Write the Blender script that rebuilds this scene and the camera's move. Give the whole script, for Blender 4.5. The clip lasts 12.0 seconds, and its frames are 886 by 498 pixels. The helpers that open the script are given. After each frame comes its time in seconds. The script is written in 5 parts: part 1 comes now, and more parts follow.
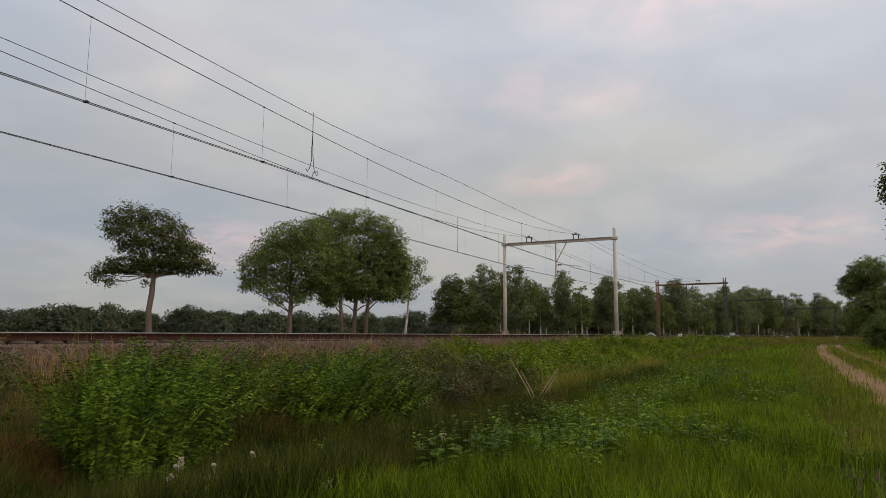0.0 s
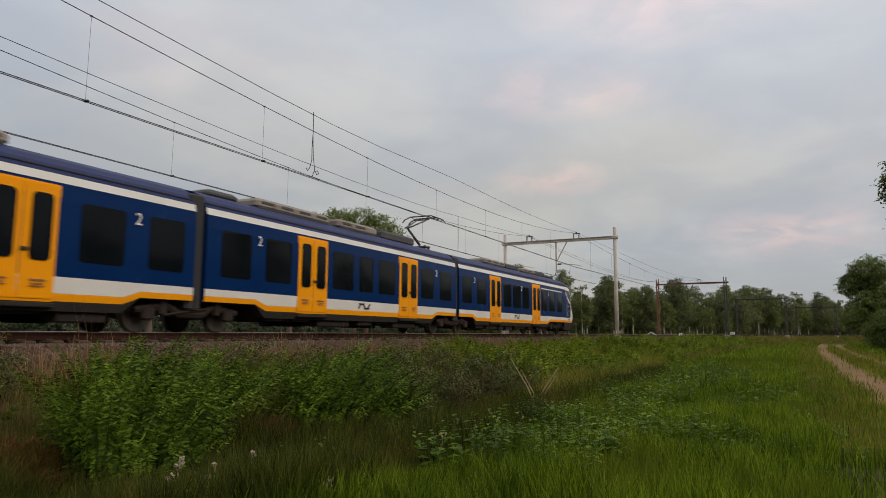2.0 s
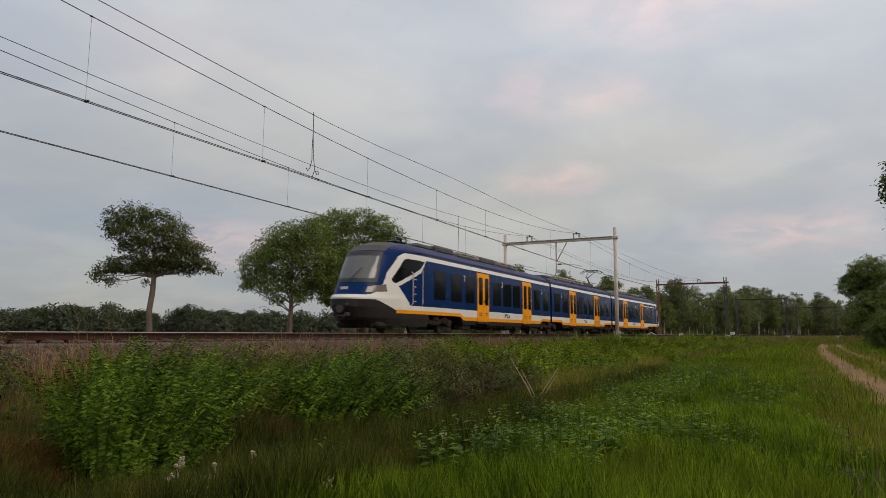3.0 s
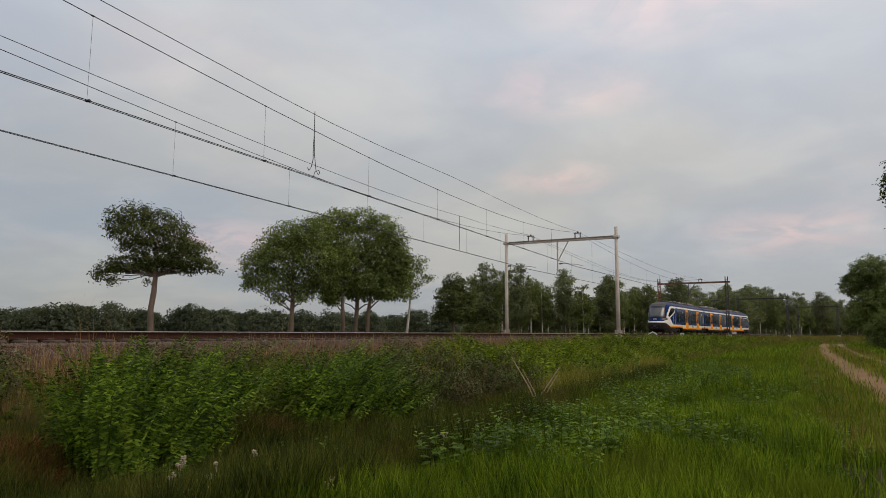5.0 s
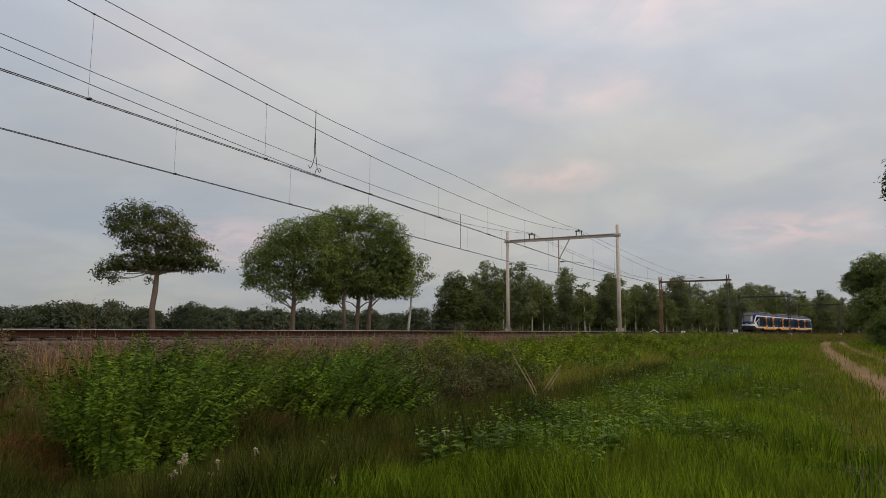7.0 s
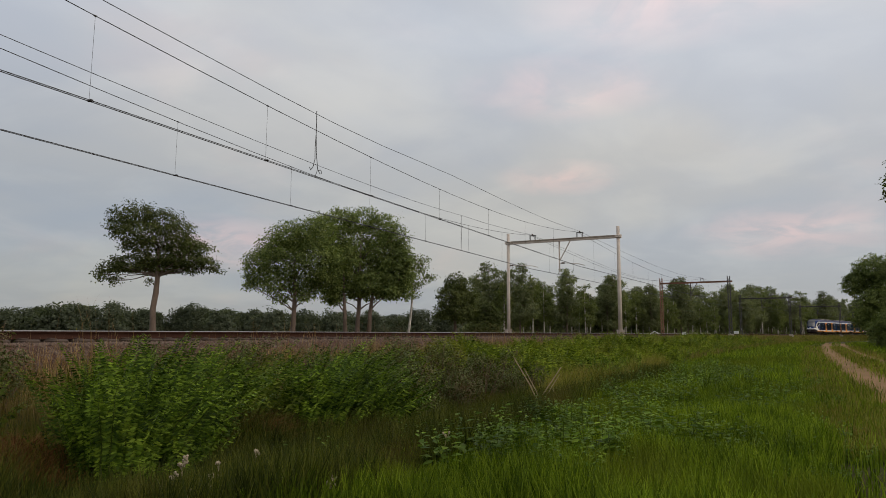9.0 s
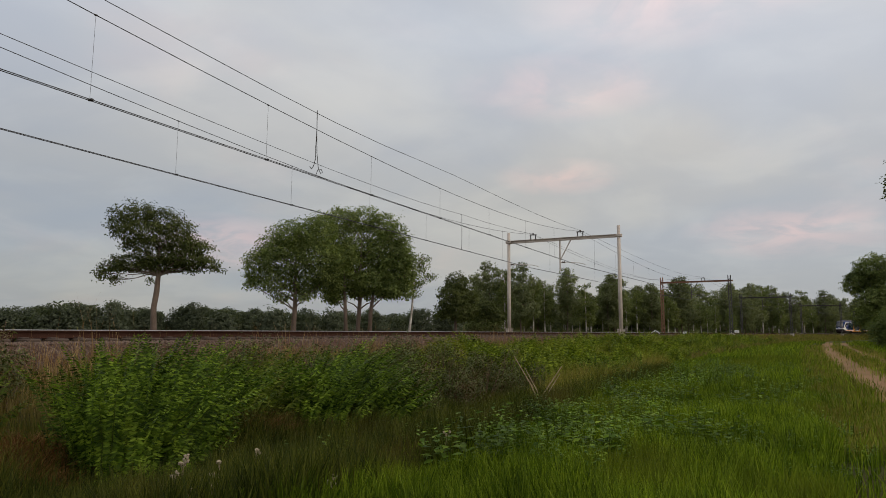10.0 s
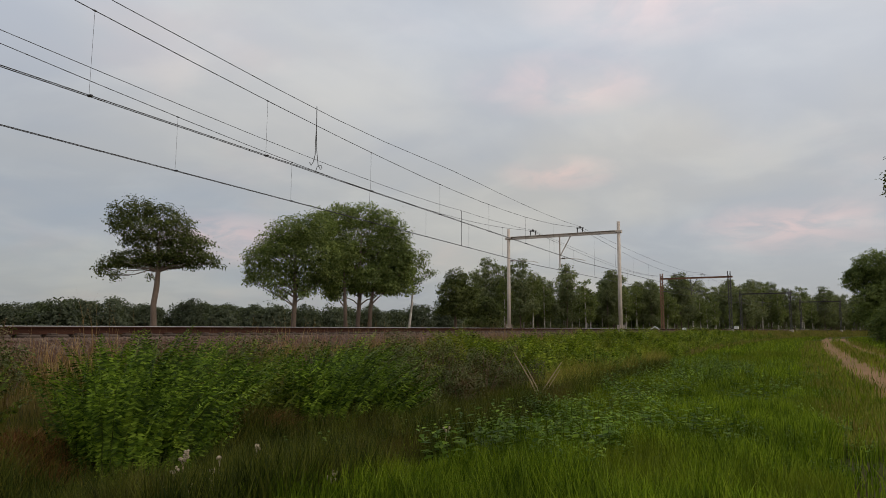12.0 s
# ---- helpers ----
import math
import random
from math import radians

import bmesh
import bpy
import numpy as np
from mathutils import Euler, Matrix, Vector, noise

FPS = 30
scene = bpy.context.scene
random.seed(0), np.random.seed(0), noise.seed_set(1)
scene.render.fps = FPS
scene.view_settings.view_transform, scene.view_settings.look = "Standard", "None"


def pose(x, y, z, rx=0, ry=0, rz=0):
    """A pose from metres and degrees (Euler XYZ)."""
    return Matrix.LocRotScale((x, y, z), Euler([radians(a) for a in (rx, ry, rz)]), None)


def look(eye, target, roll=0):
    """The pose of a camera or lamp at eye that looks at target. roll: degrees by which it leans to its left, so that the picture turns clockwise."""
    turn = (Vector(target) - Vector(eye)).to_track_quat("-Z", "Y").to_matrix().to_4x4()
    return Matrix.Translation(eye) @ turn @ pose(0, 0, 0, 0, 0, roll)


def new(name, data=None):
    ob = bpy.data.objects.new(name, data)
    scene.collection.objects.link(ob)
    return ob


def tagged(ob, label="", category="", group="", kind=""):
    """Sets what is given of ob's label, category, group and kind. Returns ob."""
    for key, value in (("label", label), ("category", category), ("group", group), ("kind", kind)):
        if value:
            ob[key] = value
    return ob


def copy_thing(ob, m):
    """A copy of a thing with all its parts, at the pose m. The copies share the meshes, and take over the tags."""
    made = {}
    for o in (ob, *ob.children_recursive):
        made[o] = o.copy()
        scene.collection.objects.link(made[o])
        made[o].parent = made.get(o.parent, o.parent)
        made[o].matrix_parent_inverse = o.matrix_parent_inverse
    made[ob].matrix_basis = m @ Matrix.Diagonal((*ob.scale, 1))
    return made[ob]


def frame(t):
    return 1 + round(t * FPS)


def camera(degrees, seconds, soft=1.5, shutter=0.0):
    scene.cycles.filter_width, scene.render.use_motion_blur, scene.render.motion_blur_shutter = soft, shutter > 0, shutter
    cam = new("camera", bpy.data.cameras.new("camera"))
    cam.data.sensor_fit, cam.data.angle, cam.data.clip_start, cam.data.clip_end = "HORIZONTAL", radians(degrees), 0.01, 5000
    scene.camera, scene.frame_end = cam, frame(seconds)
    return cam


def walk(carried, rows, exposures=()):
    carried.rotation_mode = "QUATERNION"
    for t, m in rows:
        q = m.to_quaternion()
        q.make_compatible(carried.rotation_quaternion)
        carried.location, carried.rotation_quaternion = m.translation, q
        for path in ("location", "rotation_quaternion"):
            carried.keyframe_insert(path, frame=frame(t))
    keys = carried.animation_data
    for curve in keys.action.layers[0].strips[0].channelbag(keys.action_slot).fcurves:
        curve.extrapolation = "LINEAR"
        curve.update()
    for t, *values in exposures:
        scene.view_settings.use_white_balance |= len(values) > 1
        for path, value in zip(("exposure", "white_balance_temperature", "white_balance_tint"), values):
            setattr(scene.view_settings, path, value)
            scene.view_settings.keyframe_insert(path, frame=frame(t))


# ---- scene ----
# Metres; z = 0 is the top of the rails, y runs along the railway, the camera stands beside it.
TRACK_X, CURVE_FROM, CURVE_R = -14.46, 25.0, 670.0
FAR = -4.1                      # offset of the far track from the near one
SPEED, S_AT_0 = 29.577, -38.84  # train, metres per second and middle of the train at 0 s

# ---- camera ----
cam = camera(67.1, 12.0, soft=0.8, shutter=0.12)
EYE = (0.0, 0.0, 0.032)


def gaze(yaw, pitch):
    a, b = radians(yaw), radians(pitch)
    d = Vector((-math.sin(a) * math.cos(b), math.cos(a) * math.cos(b), math.sin(b)))
    return look(EYE, Vector(EYE) + d * 10, 0.356)


walk(cam, [(t, gaze(yaw, pitch)) for t, yaw, pitch in (
    (0.0, 26.10, 7.21), (0.5, 26.08, 7.16), (1.0, 26.10, 7.16), (1.5, 26.10, 7.16), (2.0, 26.13, 7.15),
    (2.5, 26.11, 7.16), (3.0, 26.14, 7.16), (5.0, 26.24, 7.11), (5.5, 26.30, 7.11), (6.0, 26.32, 7.08),
    (6.5, 26.32, 7.01), (7.0, 26.34, 6.94), (9.0, 26.40, 7.07), (9.5, 26.44, 7.01), (10.0, 26.45, 7.00),
    (10.5, 26.45, 6.93), (11.0, 26.46, 6.77), (11.5, 26.45, 6.63), (12.0, 26.43, 6.67))],
    exposures=((0.0, 0.0), (12.0, 0.0)))

# ---- world and sun ----
SUN_ELEV, SUN_AZ = 16.0, 95.0   # degrees; azimuth clockwise from +y


WISPS = (((0.019, 0.991, 0.136), 0.14, 0.9), ((-0.257, 0.901, 0.348), 0.17, 0.7), ((-0.274, 0.935, 0.225), 0.10, 0.7), ((-0.698, 0.705, 0.123), 0.15, 1.1), ((-0.105, 0.891, 0.441), 0.22, 0.6))


def make_world():
    w = bpy.data.worlds.new("evening_sky")
    w.use_nodes = True
    nt = w.node_tree
    nt.nodes.clear()
    N, L = nt.nodes.new, nt.links.new
    out, bg = N("ShaderNodeOutputWorld"), N("ShaderNodeBackground")
    sky = N("ShaderNodeTexSky")
    sky.sky_type, sky.sun_disc = "NISHITA", False
    sky.sun_elevation, sky.sun_rotation = radians(SUN_ELEV), radians(SUN_AZ)
    tc = N("ShaderNodeTexCoord")
    # flatten the dome so that clouds crowd towards the horizon
    sep = N("ShaderNodeSeparateXYZ")
    L(tc.outputs["Generated"], sep.inputs[0])

    def m(op, a, b=None, clamp=False):
        n = N("ShaderNodeMath")
        n.operation, n.use_clamp = op, clamp
        for i, v in enumerate((a, b)):
            if v is None:
                continue
            if isinstance(v, (int, float)):
                n.inputs[i].default_value = v
            else:
                L(v, n.inputs[i])
        return n.outputs[0]
    zz = m("ADD", m("MAXIMUM", sep.outputs[2], 0.0), 0.22)
    comb = N("ShaderNodeCombineXYZ")
    L(m("DIVIDE", sep.outputs[0], zz), comb.inputs[0])
    L(m("DIVIDE", sep.outputs[1], zz), comb.inputs[1])

    def cloud(scale, detail, rough, distort, off):
        mp = N("ShaderNodeMapping")
        mp.inputs["Location"].default_value = off
        L(comb.outputs[0], mp.inputs[0])
        n = N("ShaderNodeTexNoise")
        n.inputs["Scale"].default_value, n.inputs["Detail"].default_value = scale, detail
        n.inputs["Roughness"].default_value, n.inputs["Distortion"].default_value = rough, distort
        L(mp.outputs[0], n.inputs["Vector"])
        return n.outputs["Fac"]

    def ramp(fac, stops):
        r = N("ShaderNodeValToRGB")
        r.color_ramp.interpolation = "EASE"
        while len(r.color_ramp.elements) < len(stops):
            r.color_ramp.elements.new(0.5)
        for e, (p, c) in zip(r.color_ramp.elements, stops):
            e.position, e.color = p, (*c, 1)
        L(fac, r.inputs[0])
        return r.outputs[0]

    def mix(fac, a, b, kind="MIX"):
        n = N("ShaderNodeMix")
        n.data_type, n.blend_type = "RGBA", kind
        if isinstance(fac, (int, float)):
            n.inputs["Factor"].default_value = fac
        else:
            L(fac, n.inputs["Factor"])
        for i, v in ((6, a), (7, b)):
            if isinstance(v, tuple):
                n.inputs[i].default_value = (*v, 1)
            else:
                L(v, n.inputs[i])
        return n.outputs[2]
    # height: paler above, duller towards the horizon
    base = ramp(sep.outputs[2], ((0.0, (0.355, 0.355, 0.350)), (0.16, (0.41, 0.415, 0.42)), (0.45, (0.56, 0.565, 0.58)), (1.0, (0.68, 0.68, 0.68))))
    soft = ramp(cloud(0.75, 4, 0.5, 0.3, (3.1, 1.7, 0)), ((0.36, (0.0,) * 3), (0.66, (1.0,) * 3)))
    col = mix(soft, mix(1.0, base, (0.89, 0.94, 1.04), "MULTIPLY"), mix(1.0, base, (1.11, 1.08, 1.04), "MULTIPLY"))
    fine = ramp(cloud(2.6, 6, 0.52, 0.4, (0.4, 2.3, 0)), ((0.40, (0.955, 0.96, 0.97)), (0.68, (1.06, 1.055, 1.04))))
    col = mix(1.0, col, fine, "MULTIPLY")
    # wisps that catch the low sun
    wisp = ramp(cloud(1.9, 5, 0.5, 0.2, (7.3, 4.4, 0)), ((0.56, (0.0,) * 3), (0.74, (1.0,) * 3)))
    col = mix(m("MULTIPLY", wisp, 0.22), col, mix(1.0, col, (1.34, 1.10, 1.04), "MULTIPLY"))
    # a few wisps low in the sky catch the last pink light
    for d, width, gain in (WISPS):
        vm = N("ShaderNodeVectorMath")
        vm.operation = "SUBTRACT"
        L(tc.outputs["Generated"], vm.inputs[0])
        vm.inputs[1].default_value = d
        vs = N("ShaderNodeVectorMath")
        vs.operation = "MULTIPLY"
        L(vm.outputs[0], vs.inputs[0])
        vs.inputs[1].default_value = (1.0, 1.0, 3.4)
        vl = N("ShaderNodeVectorMath")
        vl.operation = "LENGTH"
        L(vs.outputs[0], vl.inputs[0])
        near = m("SUBTRACT", 1.0, m("DIVIDE", vl.outputs["Value"], width), True)
        ragged = m("MULTIPLY", m("MULTIPLY", near, gain), ramp(cloud(5.0, 5, 0.55, 0.5, (d[0] * 9, 1.0, 0)), ((0.36, (0.3,) * 3), (0.60, (1.3,) * 3))))
        col = mix(ragged, col, mix(1.0, col, (1.50, 1.18, 1.10), "MULTIPLY"))
    # the cover is thinner, brighter and warmer towards the sun
    to_sun = m("ADD", m("MULTIPLY", sep.outputs[0], math.sin(radians(SUN_AZ))), m("MULTIPLY", sep.outputs[1], math.cos(radians(SUN_AZ))))
    col = mix(1.0, col, ramp(m("ADD", m("MULTIPLY", to_sun, 0.5), 0.5), ((0.0, (1.0, 1.02, 1.04)), (0.24, (1.15, 1.15, 1.13)), (0.52, (1.36, 1.32, 1.25)), (1.0, (1.80, 1.70, 1.52)))), "MULTIPLY")
    clear = mix(1.0, sky.outputs[0], (0.09, 0.09, 0.09), "MULTIPLY")
    col = mix(0.9, clear, col)
    L(col, bg.inputs[0])
    bg.inputs[1].default_value = 1.0
    L(bg.outputs[0], out.inputs[0])
    scene.world = w


make_world()
sun = new("sun", bpy.data.lights.new("sun", "SUN"))
sun.data.energy, sun.data.angle, sun.data.color = 0.9, radians(25), (1.0, 0.86, 0.74)
_e, _a = radians(SUN_ELEV + 14), radians(SUN_AZ)
sun.matrix_world = look((math.sin(_a) * math.cos(_e) * 50, math.cos(_a) * math.cos(_e) * 50, math.sin(_e) * 50), (0, 0, 0))


# ---- materials ----
def material(name, build):
    mat = bpy.data.materials.new(name)
    mat.use_nodes = True
    nt = mat.node_tree
    nt.nodes.clear()
    out = nt.nodes.new("ShaderNodeOutputMaterial")
    nt.links.new(build(nt), out.inputs[0])
    return mat


def node(nt, kind, **values):
    n = nt.nodes.new(kind)
    for k, v in values.items():
        n.inputs[k.replace("_", " ")].default_value = v
    return n


def ramp_node(nt, fac, stops):
    r = nt.nodes.new("ShaderNodeValToRGB")
    while len(r.color_ramp.elements) < len(stops):
        r.color_ramp.elements.new(0.5)
    for e, (p, c) in zip(r.color_ramp.elements, stops):
        e.position, e.color = p, (*c, 1)
    nt.links.new(fac, r.inputs[0])
    return r.outputs[0]


def mix_node(nt, fac, a, b, kind="MIX"):
    n = nt.nodes.new("ShaderNodeMix")
    n.data_type, n.blend_type = "RGBA", kind
    for sock, v in ((n.inputs["Factor"], fac), (n.inputs[6], a), (n.inputs[7], b)):
        if isinstance(v, tuple):
            sock.default_value = (*v, 1)
        elif isinstance(v, (int, float)):
            sock.default_value = v
        else:
            nt.links.new(v, sock)
    return n.outputs[2]


def noise_node(nt, scale, detail=4.0, rough=0.55, stretch=(1, 1, 1), space="Object"):
    tc = nt.nodes.new("ShaderNodeTexCoord")
    mp = nt.nodes.new("ShaderNodeMapping")
    mp.inputs["Scale"].default_value = stretch
    nt.links.new(tc.outputs[space], mp.inputs[0])
    n = node(nt, "ShaderNodeTexNoise", Scale=scale, Detail=detail, Roughness=rough)
    nt.links.new(mp.outputs[0], n.inputs["Vector"])
    return n.outputs["Fac"]


def world_noise(nt, scale, detail=3.0):
    g = nt.nodes.new("ShaderNodeNewGeometry")
    n = node(nt, "ShaderNodeTexNoise", Scale=scale, Detail=detail)
    nt.links.new(g.outputs["Position"], n.inputs["Vector"])
    return n.outputs["Fac"]


def leafy(name, dark, mid, light, through_light=0.35, patch=0.5, rough=0.55, second=None, tuft=0.0):
    """Leaves or blades: colour per leaf, large patches and small tufts, light shining through."""
    def build(nt):
        g = nt.nodes.new("ShaderNodeNewGeometry")
        c = ramp_node(nt, g.outputs["Random Per Island"], ((0.0, dark), (0.5, mid), (1.0, light)))
        big = ramp_node(nt, world_noise(nt, patch), ((0.3, (0.6, 0.62, 0.58)), (0.7, (1.28, 1.25, 1.15))))
        c = mix_node(nt, 1.0, c, big, "MULTIPLY")
        if tuft:
            c = mix_node(nt, 1.0, c, ramp_node(nt, world_noise(nt, tuft, 2.0), ((0.32, (0.55, 0.6, 0.6)), (0.68, (1.35, 1.3, 1.2)))), "MULTIPLY")
        if second:
            c = mix_node(nt, ramp_node(nt, world_noise(nt, patch * 1.7), ((0.5, (0, 0, 0)), (0.68, (0.8,) * 3))), c, second)
        p = node(nt, "ShaderNodeBsdfPrincipled", Roughness=rough)
        p.inputs["Specular IOR Level"].default_value = 0.12
        t = nt.nodes.new("ShaderNodeBsdfTranslucent")
        nt.links.new(c, p.inputs["Base Color"])
        nt.links.new(mix_node(nt, 1.0, c, (1.1, 1.15, 0.6), "MULTIPLY"), t.inputs["Color"])
        mx = nt.nodes.new("ShaderNodeMixShader")
        mx.inputs[0].default_value = through_light
        nt.links.new(p.outputs[0], mx.inputs[1])
        nt.links.new(t.outputs[0], mx.inputs[2])
        return mx.outputs[0]
    return material(name, build)


def surface(name, a, b, rough=0.6, metal=0.0, scale=3.0, fine=40.0, bump=0.2, stretch=(1, 1, 1), space="Object", coat=0.0, spread=0.12, spec=0.5):
    """A surface with stains at one scale and grain at another."""
    def build(nt):
        big = noise_node(nt, scale, 5, 0.6, stretch, space)
        small = noise_node(nt, fine, 3, 0.6, stretch, space)
        c = mix_node(nt, ramp_node(nt, big, ((0.3, (0, 0, 0)), (0.7, (1, 1, 1)))), a, b)
        c = mix_node(nt, 1.0, c, ramp_node(nt, small, ((0.25, (1 - spread,) * 3), (0.75, (1 + spread,) * 3))), "MULTIPLY")
        p = node(nt, "ShaderNodeBsdfPrincipled", Metallic=metal)
        p.inputs["Coat Weight"].default_value = coat
        p.inputs["Specular IOR Level"].default_value = spec
        nt.links.new(c, p.inputs["Base Color"])
        nt.links.new(ramp_node(nt, big, ((0.2, (max(rough - 0.08, 0.02),) * 3), (0.8, (min(rough + 0.1, 1),) * 3))), p.inputs["Roughness"])
        if bump:
            bp = node(nt, "ShaderNodeBump", Strength=bump, Distance=0.02)
            nt.links.new(small, bp.inputs["Height"])
            nt.links.new(bp.outputs[0], p.inputs["Normal"])
        return p.outputs[0]
    return material(name, build)


M = {}
M["grass"] = leafy("grass_blades", (0.045, 0.08, 0.006), (0.135, 0.21, 0.013), (0.29, 0.37, 0.036), 0.35, 0.3, second=(0.145, 0.165, 0.018), tuft=1.6)
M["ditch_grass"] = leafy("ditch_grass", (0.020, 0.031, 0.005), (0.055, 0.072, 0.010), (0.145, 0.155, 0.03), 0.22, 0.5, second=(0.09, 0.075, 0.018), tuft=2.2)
M["dry_grass"] = leafy("dry_grass", (0.12, 0.07, 0.03), (0.24, 0.15, 0.07), (0.40, 0.29, 0.16), 0.25, 0.6)
M["dead_fern"] = leafy("dead_fern_fronds", (0.10, 0.045, 0.02), (0.22, 0.095, 0.04), (0.36, 0.20, 0.09), 0.2, 1.5)
M["bank_grass"] = leafy("bank_grass", (0.065, 0.085, 0.012), (0.15, 0.16, 0.025), (0.29, 0.25, 0.07), 0.35, 0.4, second=(0.25, 0.17, 0.08))
M["bush_bright"] = leafy("bright_shoot_leaves", (0.022, 0.048, 0.004), (0.078, 0.14, 0.010), (0.235, 0.345, 0.038), 0.12, 0.9, tuft=2.6)
M["bush_mid"] = leafy("shrub_leaves", (0.03, 0.052, 0.006), (0.085, 0.125, 0.014), (0.18, 0.23, 0.035), 0.18, 0.8)
M["bush_grey"] = leafy("grey_green_shrub_leaves", (0.04, 0.052, 0.016), (0.085, 0.105, 0.034), (0.16, 0.18, 0.075), 0.2, 1.2, second=(0.12, 0.07, 0.035))
M["bank_leaf"] = leafy("bank_shoot_leaves", (0.045, 0.075, 0.007), (0.13, 0.185, 0.016), (0.27, 0.34, 0.04), 0.32, 0.5, second=(0.2, 0.2, 0.03), tuft=1.8)
M["nettle"] = leafy("nettle_leaves", (0.05, 0.10, 0.010), (0.12, 0.205, 0.018), (0.20, 0.29, 0.035), 0.3, 0.8, tuft=1.2)
M["oak"] = leafy("oak_leaves", (0.04, 0.054, 0.017), (0.08, 0.098, 0.032), (0.135, 0.15, 0.054), 0.35, 0.25)
M["maple"] = leafy("broad_tree_leaves", (0.075, 0.106, 0.034), (0.15, 0.192, 0.062), (0.24, 0.285, 0.10), 0.45, 0.22)
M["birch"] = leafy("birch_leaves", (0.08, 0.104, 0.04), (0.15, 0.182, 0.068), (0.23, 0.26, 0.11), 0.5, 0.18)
# paled and greyed: distance haze is mixed into these leaf colours
M["far_leaf"] = leafy("hazed_distant_leaves", (0.085, 0.105, 0.058), (0.15, 0.172, 0.092), (0.215, 0.235, 0.13), 0.5, 0.06)
# greyer than near leaves: haze over the fields, put into the colour
M["far_wood"] = leafy("hazed_far_wood_leaves", (0.05, 0.064, 0.044), (0.085, 0.102, 0.07), (0.125, 0.142, 0.098), 0.4, 0.03)
M["path_grass"] = leafy("trodden_grass", (0.10, 0.115, 0.018), (0.20, 0.20, 0.035), (0.32, 0.29, 0.07), 0.3, 0.6, second=(0.26, 0.19, 0.06))
M["bark"] = surface("bark", (0.10, 0.07, 0.052), (0.19, 0.14, 0.11), 0.9, 0, 2.5, 22, 0.8, (1, 1, 0.3))
M["birch_bark"] = surface("birch_bark", (0.62, 0.58, 0.52), (0.26, 0.22, 0.19), 0.8, 0, 2.2, 14, 0.4, (0.6, 0.6, 1.6))
M["twig"] = surface("brown_stems", (0.12, 0.07, 0.045), (0.20, 0.13, 0.08), 0.85, 0, 3, 30, 0.3)
M["green_stem"] = surface("green_stems", (0.06, 0.09, 0.018), (0.09, 0.11, 0.03), 0.8, 0, 3, 30, 0.2, spec=0.05)
M["straw"] = surface("dry_stalks", (0.42, 0.33, 0.20), (0.30, 0.22, 0.13), 0.8, 0, 3, 30, 0.2)
M["fluff"] = surface("seed_heads", (0.42, 0.36, 0.26), (0.28, 0.22, 0.15), 0.95, 0, 20, 80, 0.4, spec=0.02)
M["soil"] = surface("field_soil_and_moss", (0.05, 0.058, 0.014), (0.065, 0.045, 0.022), 0.95, 0, 0.45, 9, 0.6, spread=0.3, spec=0.1)
M["path"] = surface("sandy_path", (0.29, 0.175, 0.10), (0.19, 0.13, 0.06), 0.95, 0, 0.5, 14, 0.5, spread=0.25, spec=0.05)
M["ballast"] = surface("ballast_bed", (0.07, 0.036, 0.026), (0.10, 0.058, 0.044), 0.95, 0, 1.2, 24, 1.0, spread=0.35, spec=0.05)
M["stone"] = surface("ballast_stone", (0.085, 0.052, 0.038), (0.17, 0.125, 0.10), 0.9, 0, 2.5, 30, 0.3, spread=0.4, spec=0.1)
M["sleeper"] = surface("concrete_sleeper", (0.10, 0.075, 0.06), (0.07, 0.05, 0.04), 0.9, 0, 2, 40, 0.3, spec=0.15)
M["rail_rust"] = surface("rusty_rail_web", (0.035, 0.016, 0.011), (0.055, 0.026, 0.018), 0.85, 0.0, 3, 40, 0.3, spec=0.05)
M["rail_head"] = surface("polished_rail_head", (0.38, 0.37, 0.36), (0.30, 0.28, 0.27), 0.35, 1.0, 3, 60, 0.05)
M["galv"] = surface("weathered_galvanised_steel", (0.56, 0.49, 0.43), (0.42, 0.36, 0.31), 0.6, 0.0, 1.5, 25, 0.15, spec=0.3)
M["dark_steel"] = surface("dark_steel", (0.06, 0.058, 0.058), (0.10, 0.09, 0.085), 0.6, 0.4, 2, 30, 0.1)
M["rust_steel"] = surface("rust_painted_steel", (0.27, 0.13, 0.075), (0.20, 0.10, 0.065), 0.7, 0.2, 2, 30, 0.2)
M["concrete"] = surface("concrete", (0.42, 0.37, 0.31), (0.32, 0.28, 0.24), 0.9, 0, 2, 30, 0.3)
M["wire"] = surface("copper_wire_dark", (0.035, 0.034, 0.036), (0.05, 0.047, 0.046), 0.6, 0.3, 2, 20, 0)
M["insulator"] = surface("brown_insulator", (0.10, 0.06, 0.045), (0.07, 0.045, 0.04), 0.3, 0, 4, 20, 0)
M["white_sign"] = surface("white_painted_metal", (0.78, 0.78, 0.76), (0.66, 0.66, 0.64), 0.5, 0, 3, 30, 0.05)
M["blue"] = surface("dark_blue_train_paint", (0.003, 0.021, 0.092), (0.0035, 0.025, 0.105), 0.22, 0, 0.8, 60, 0.0, spread=0.04, spec=0.06)
# the sides' blue, lightened in colour for the sky reflected on the roof
M["roof_blue"] = surface("sky_lightened_blue_roof_paint", (0.022, 0.034, 0.115), (0.038, 0.046, 0.11), 0.5, 0, 0.8, 30, 0.05, spread=0.08, spec=0.12)
M["white"] = surface("white_train_paint", (0.74, 0.72, 0.68), (0.66, 0.63, 0.58), 0.35, 0, 0.8, 50, 0.0, spread=0.04, spec=0.2)
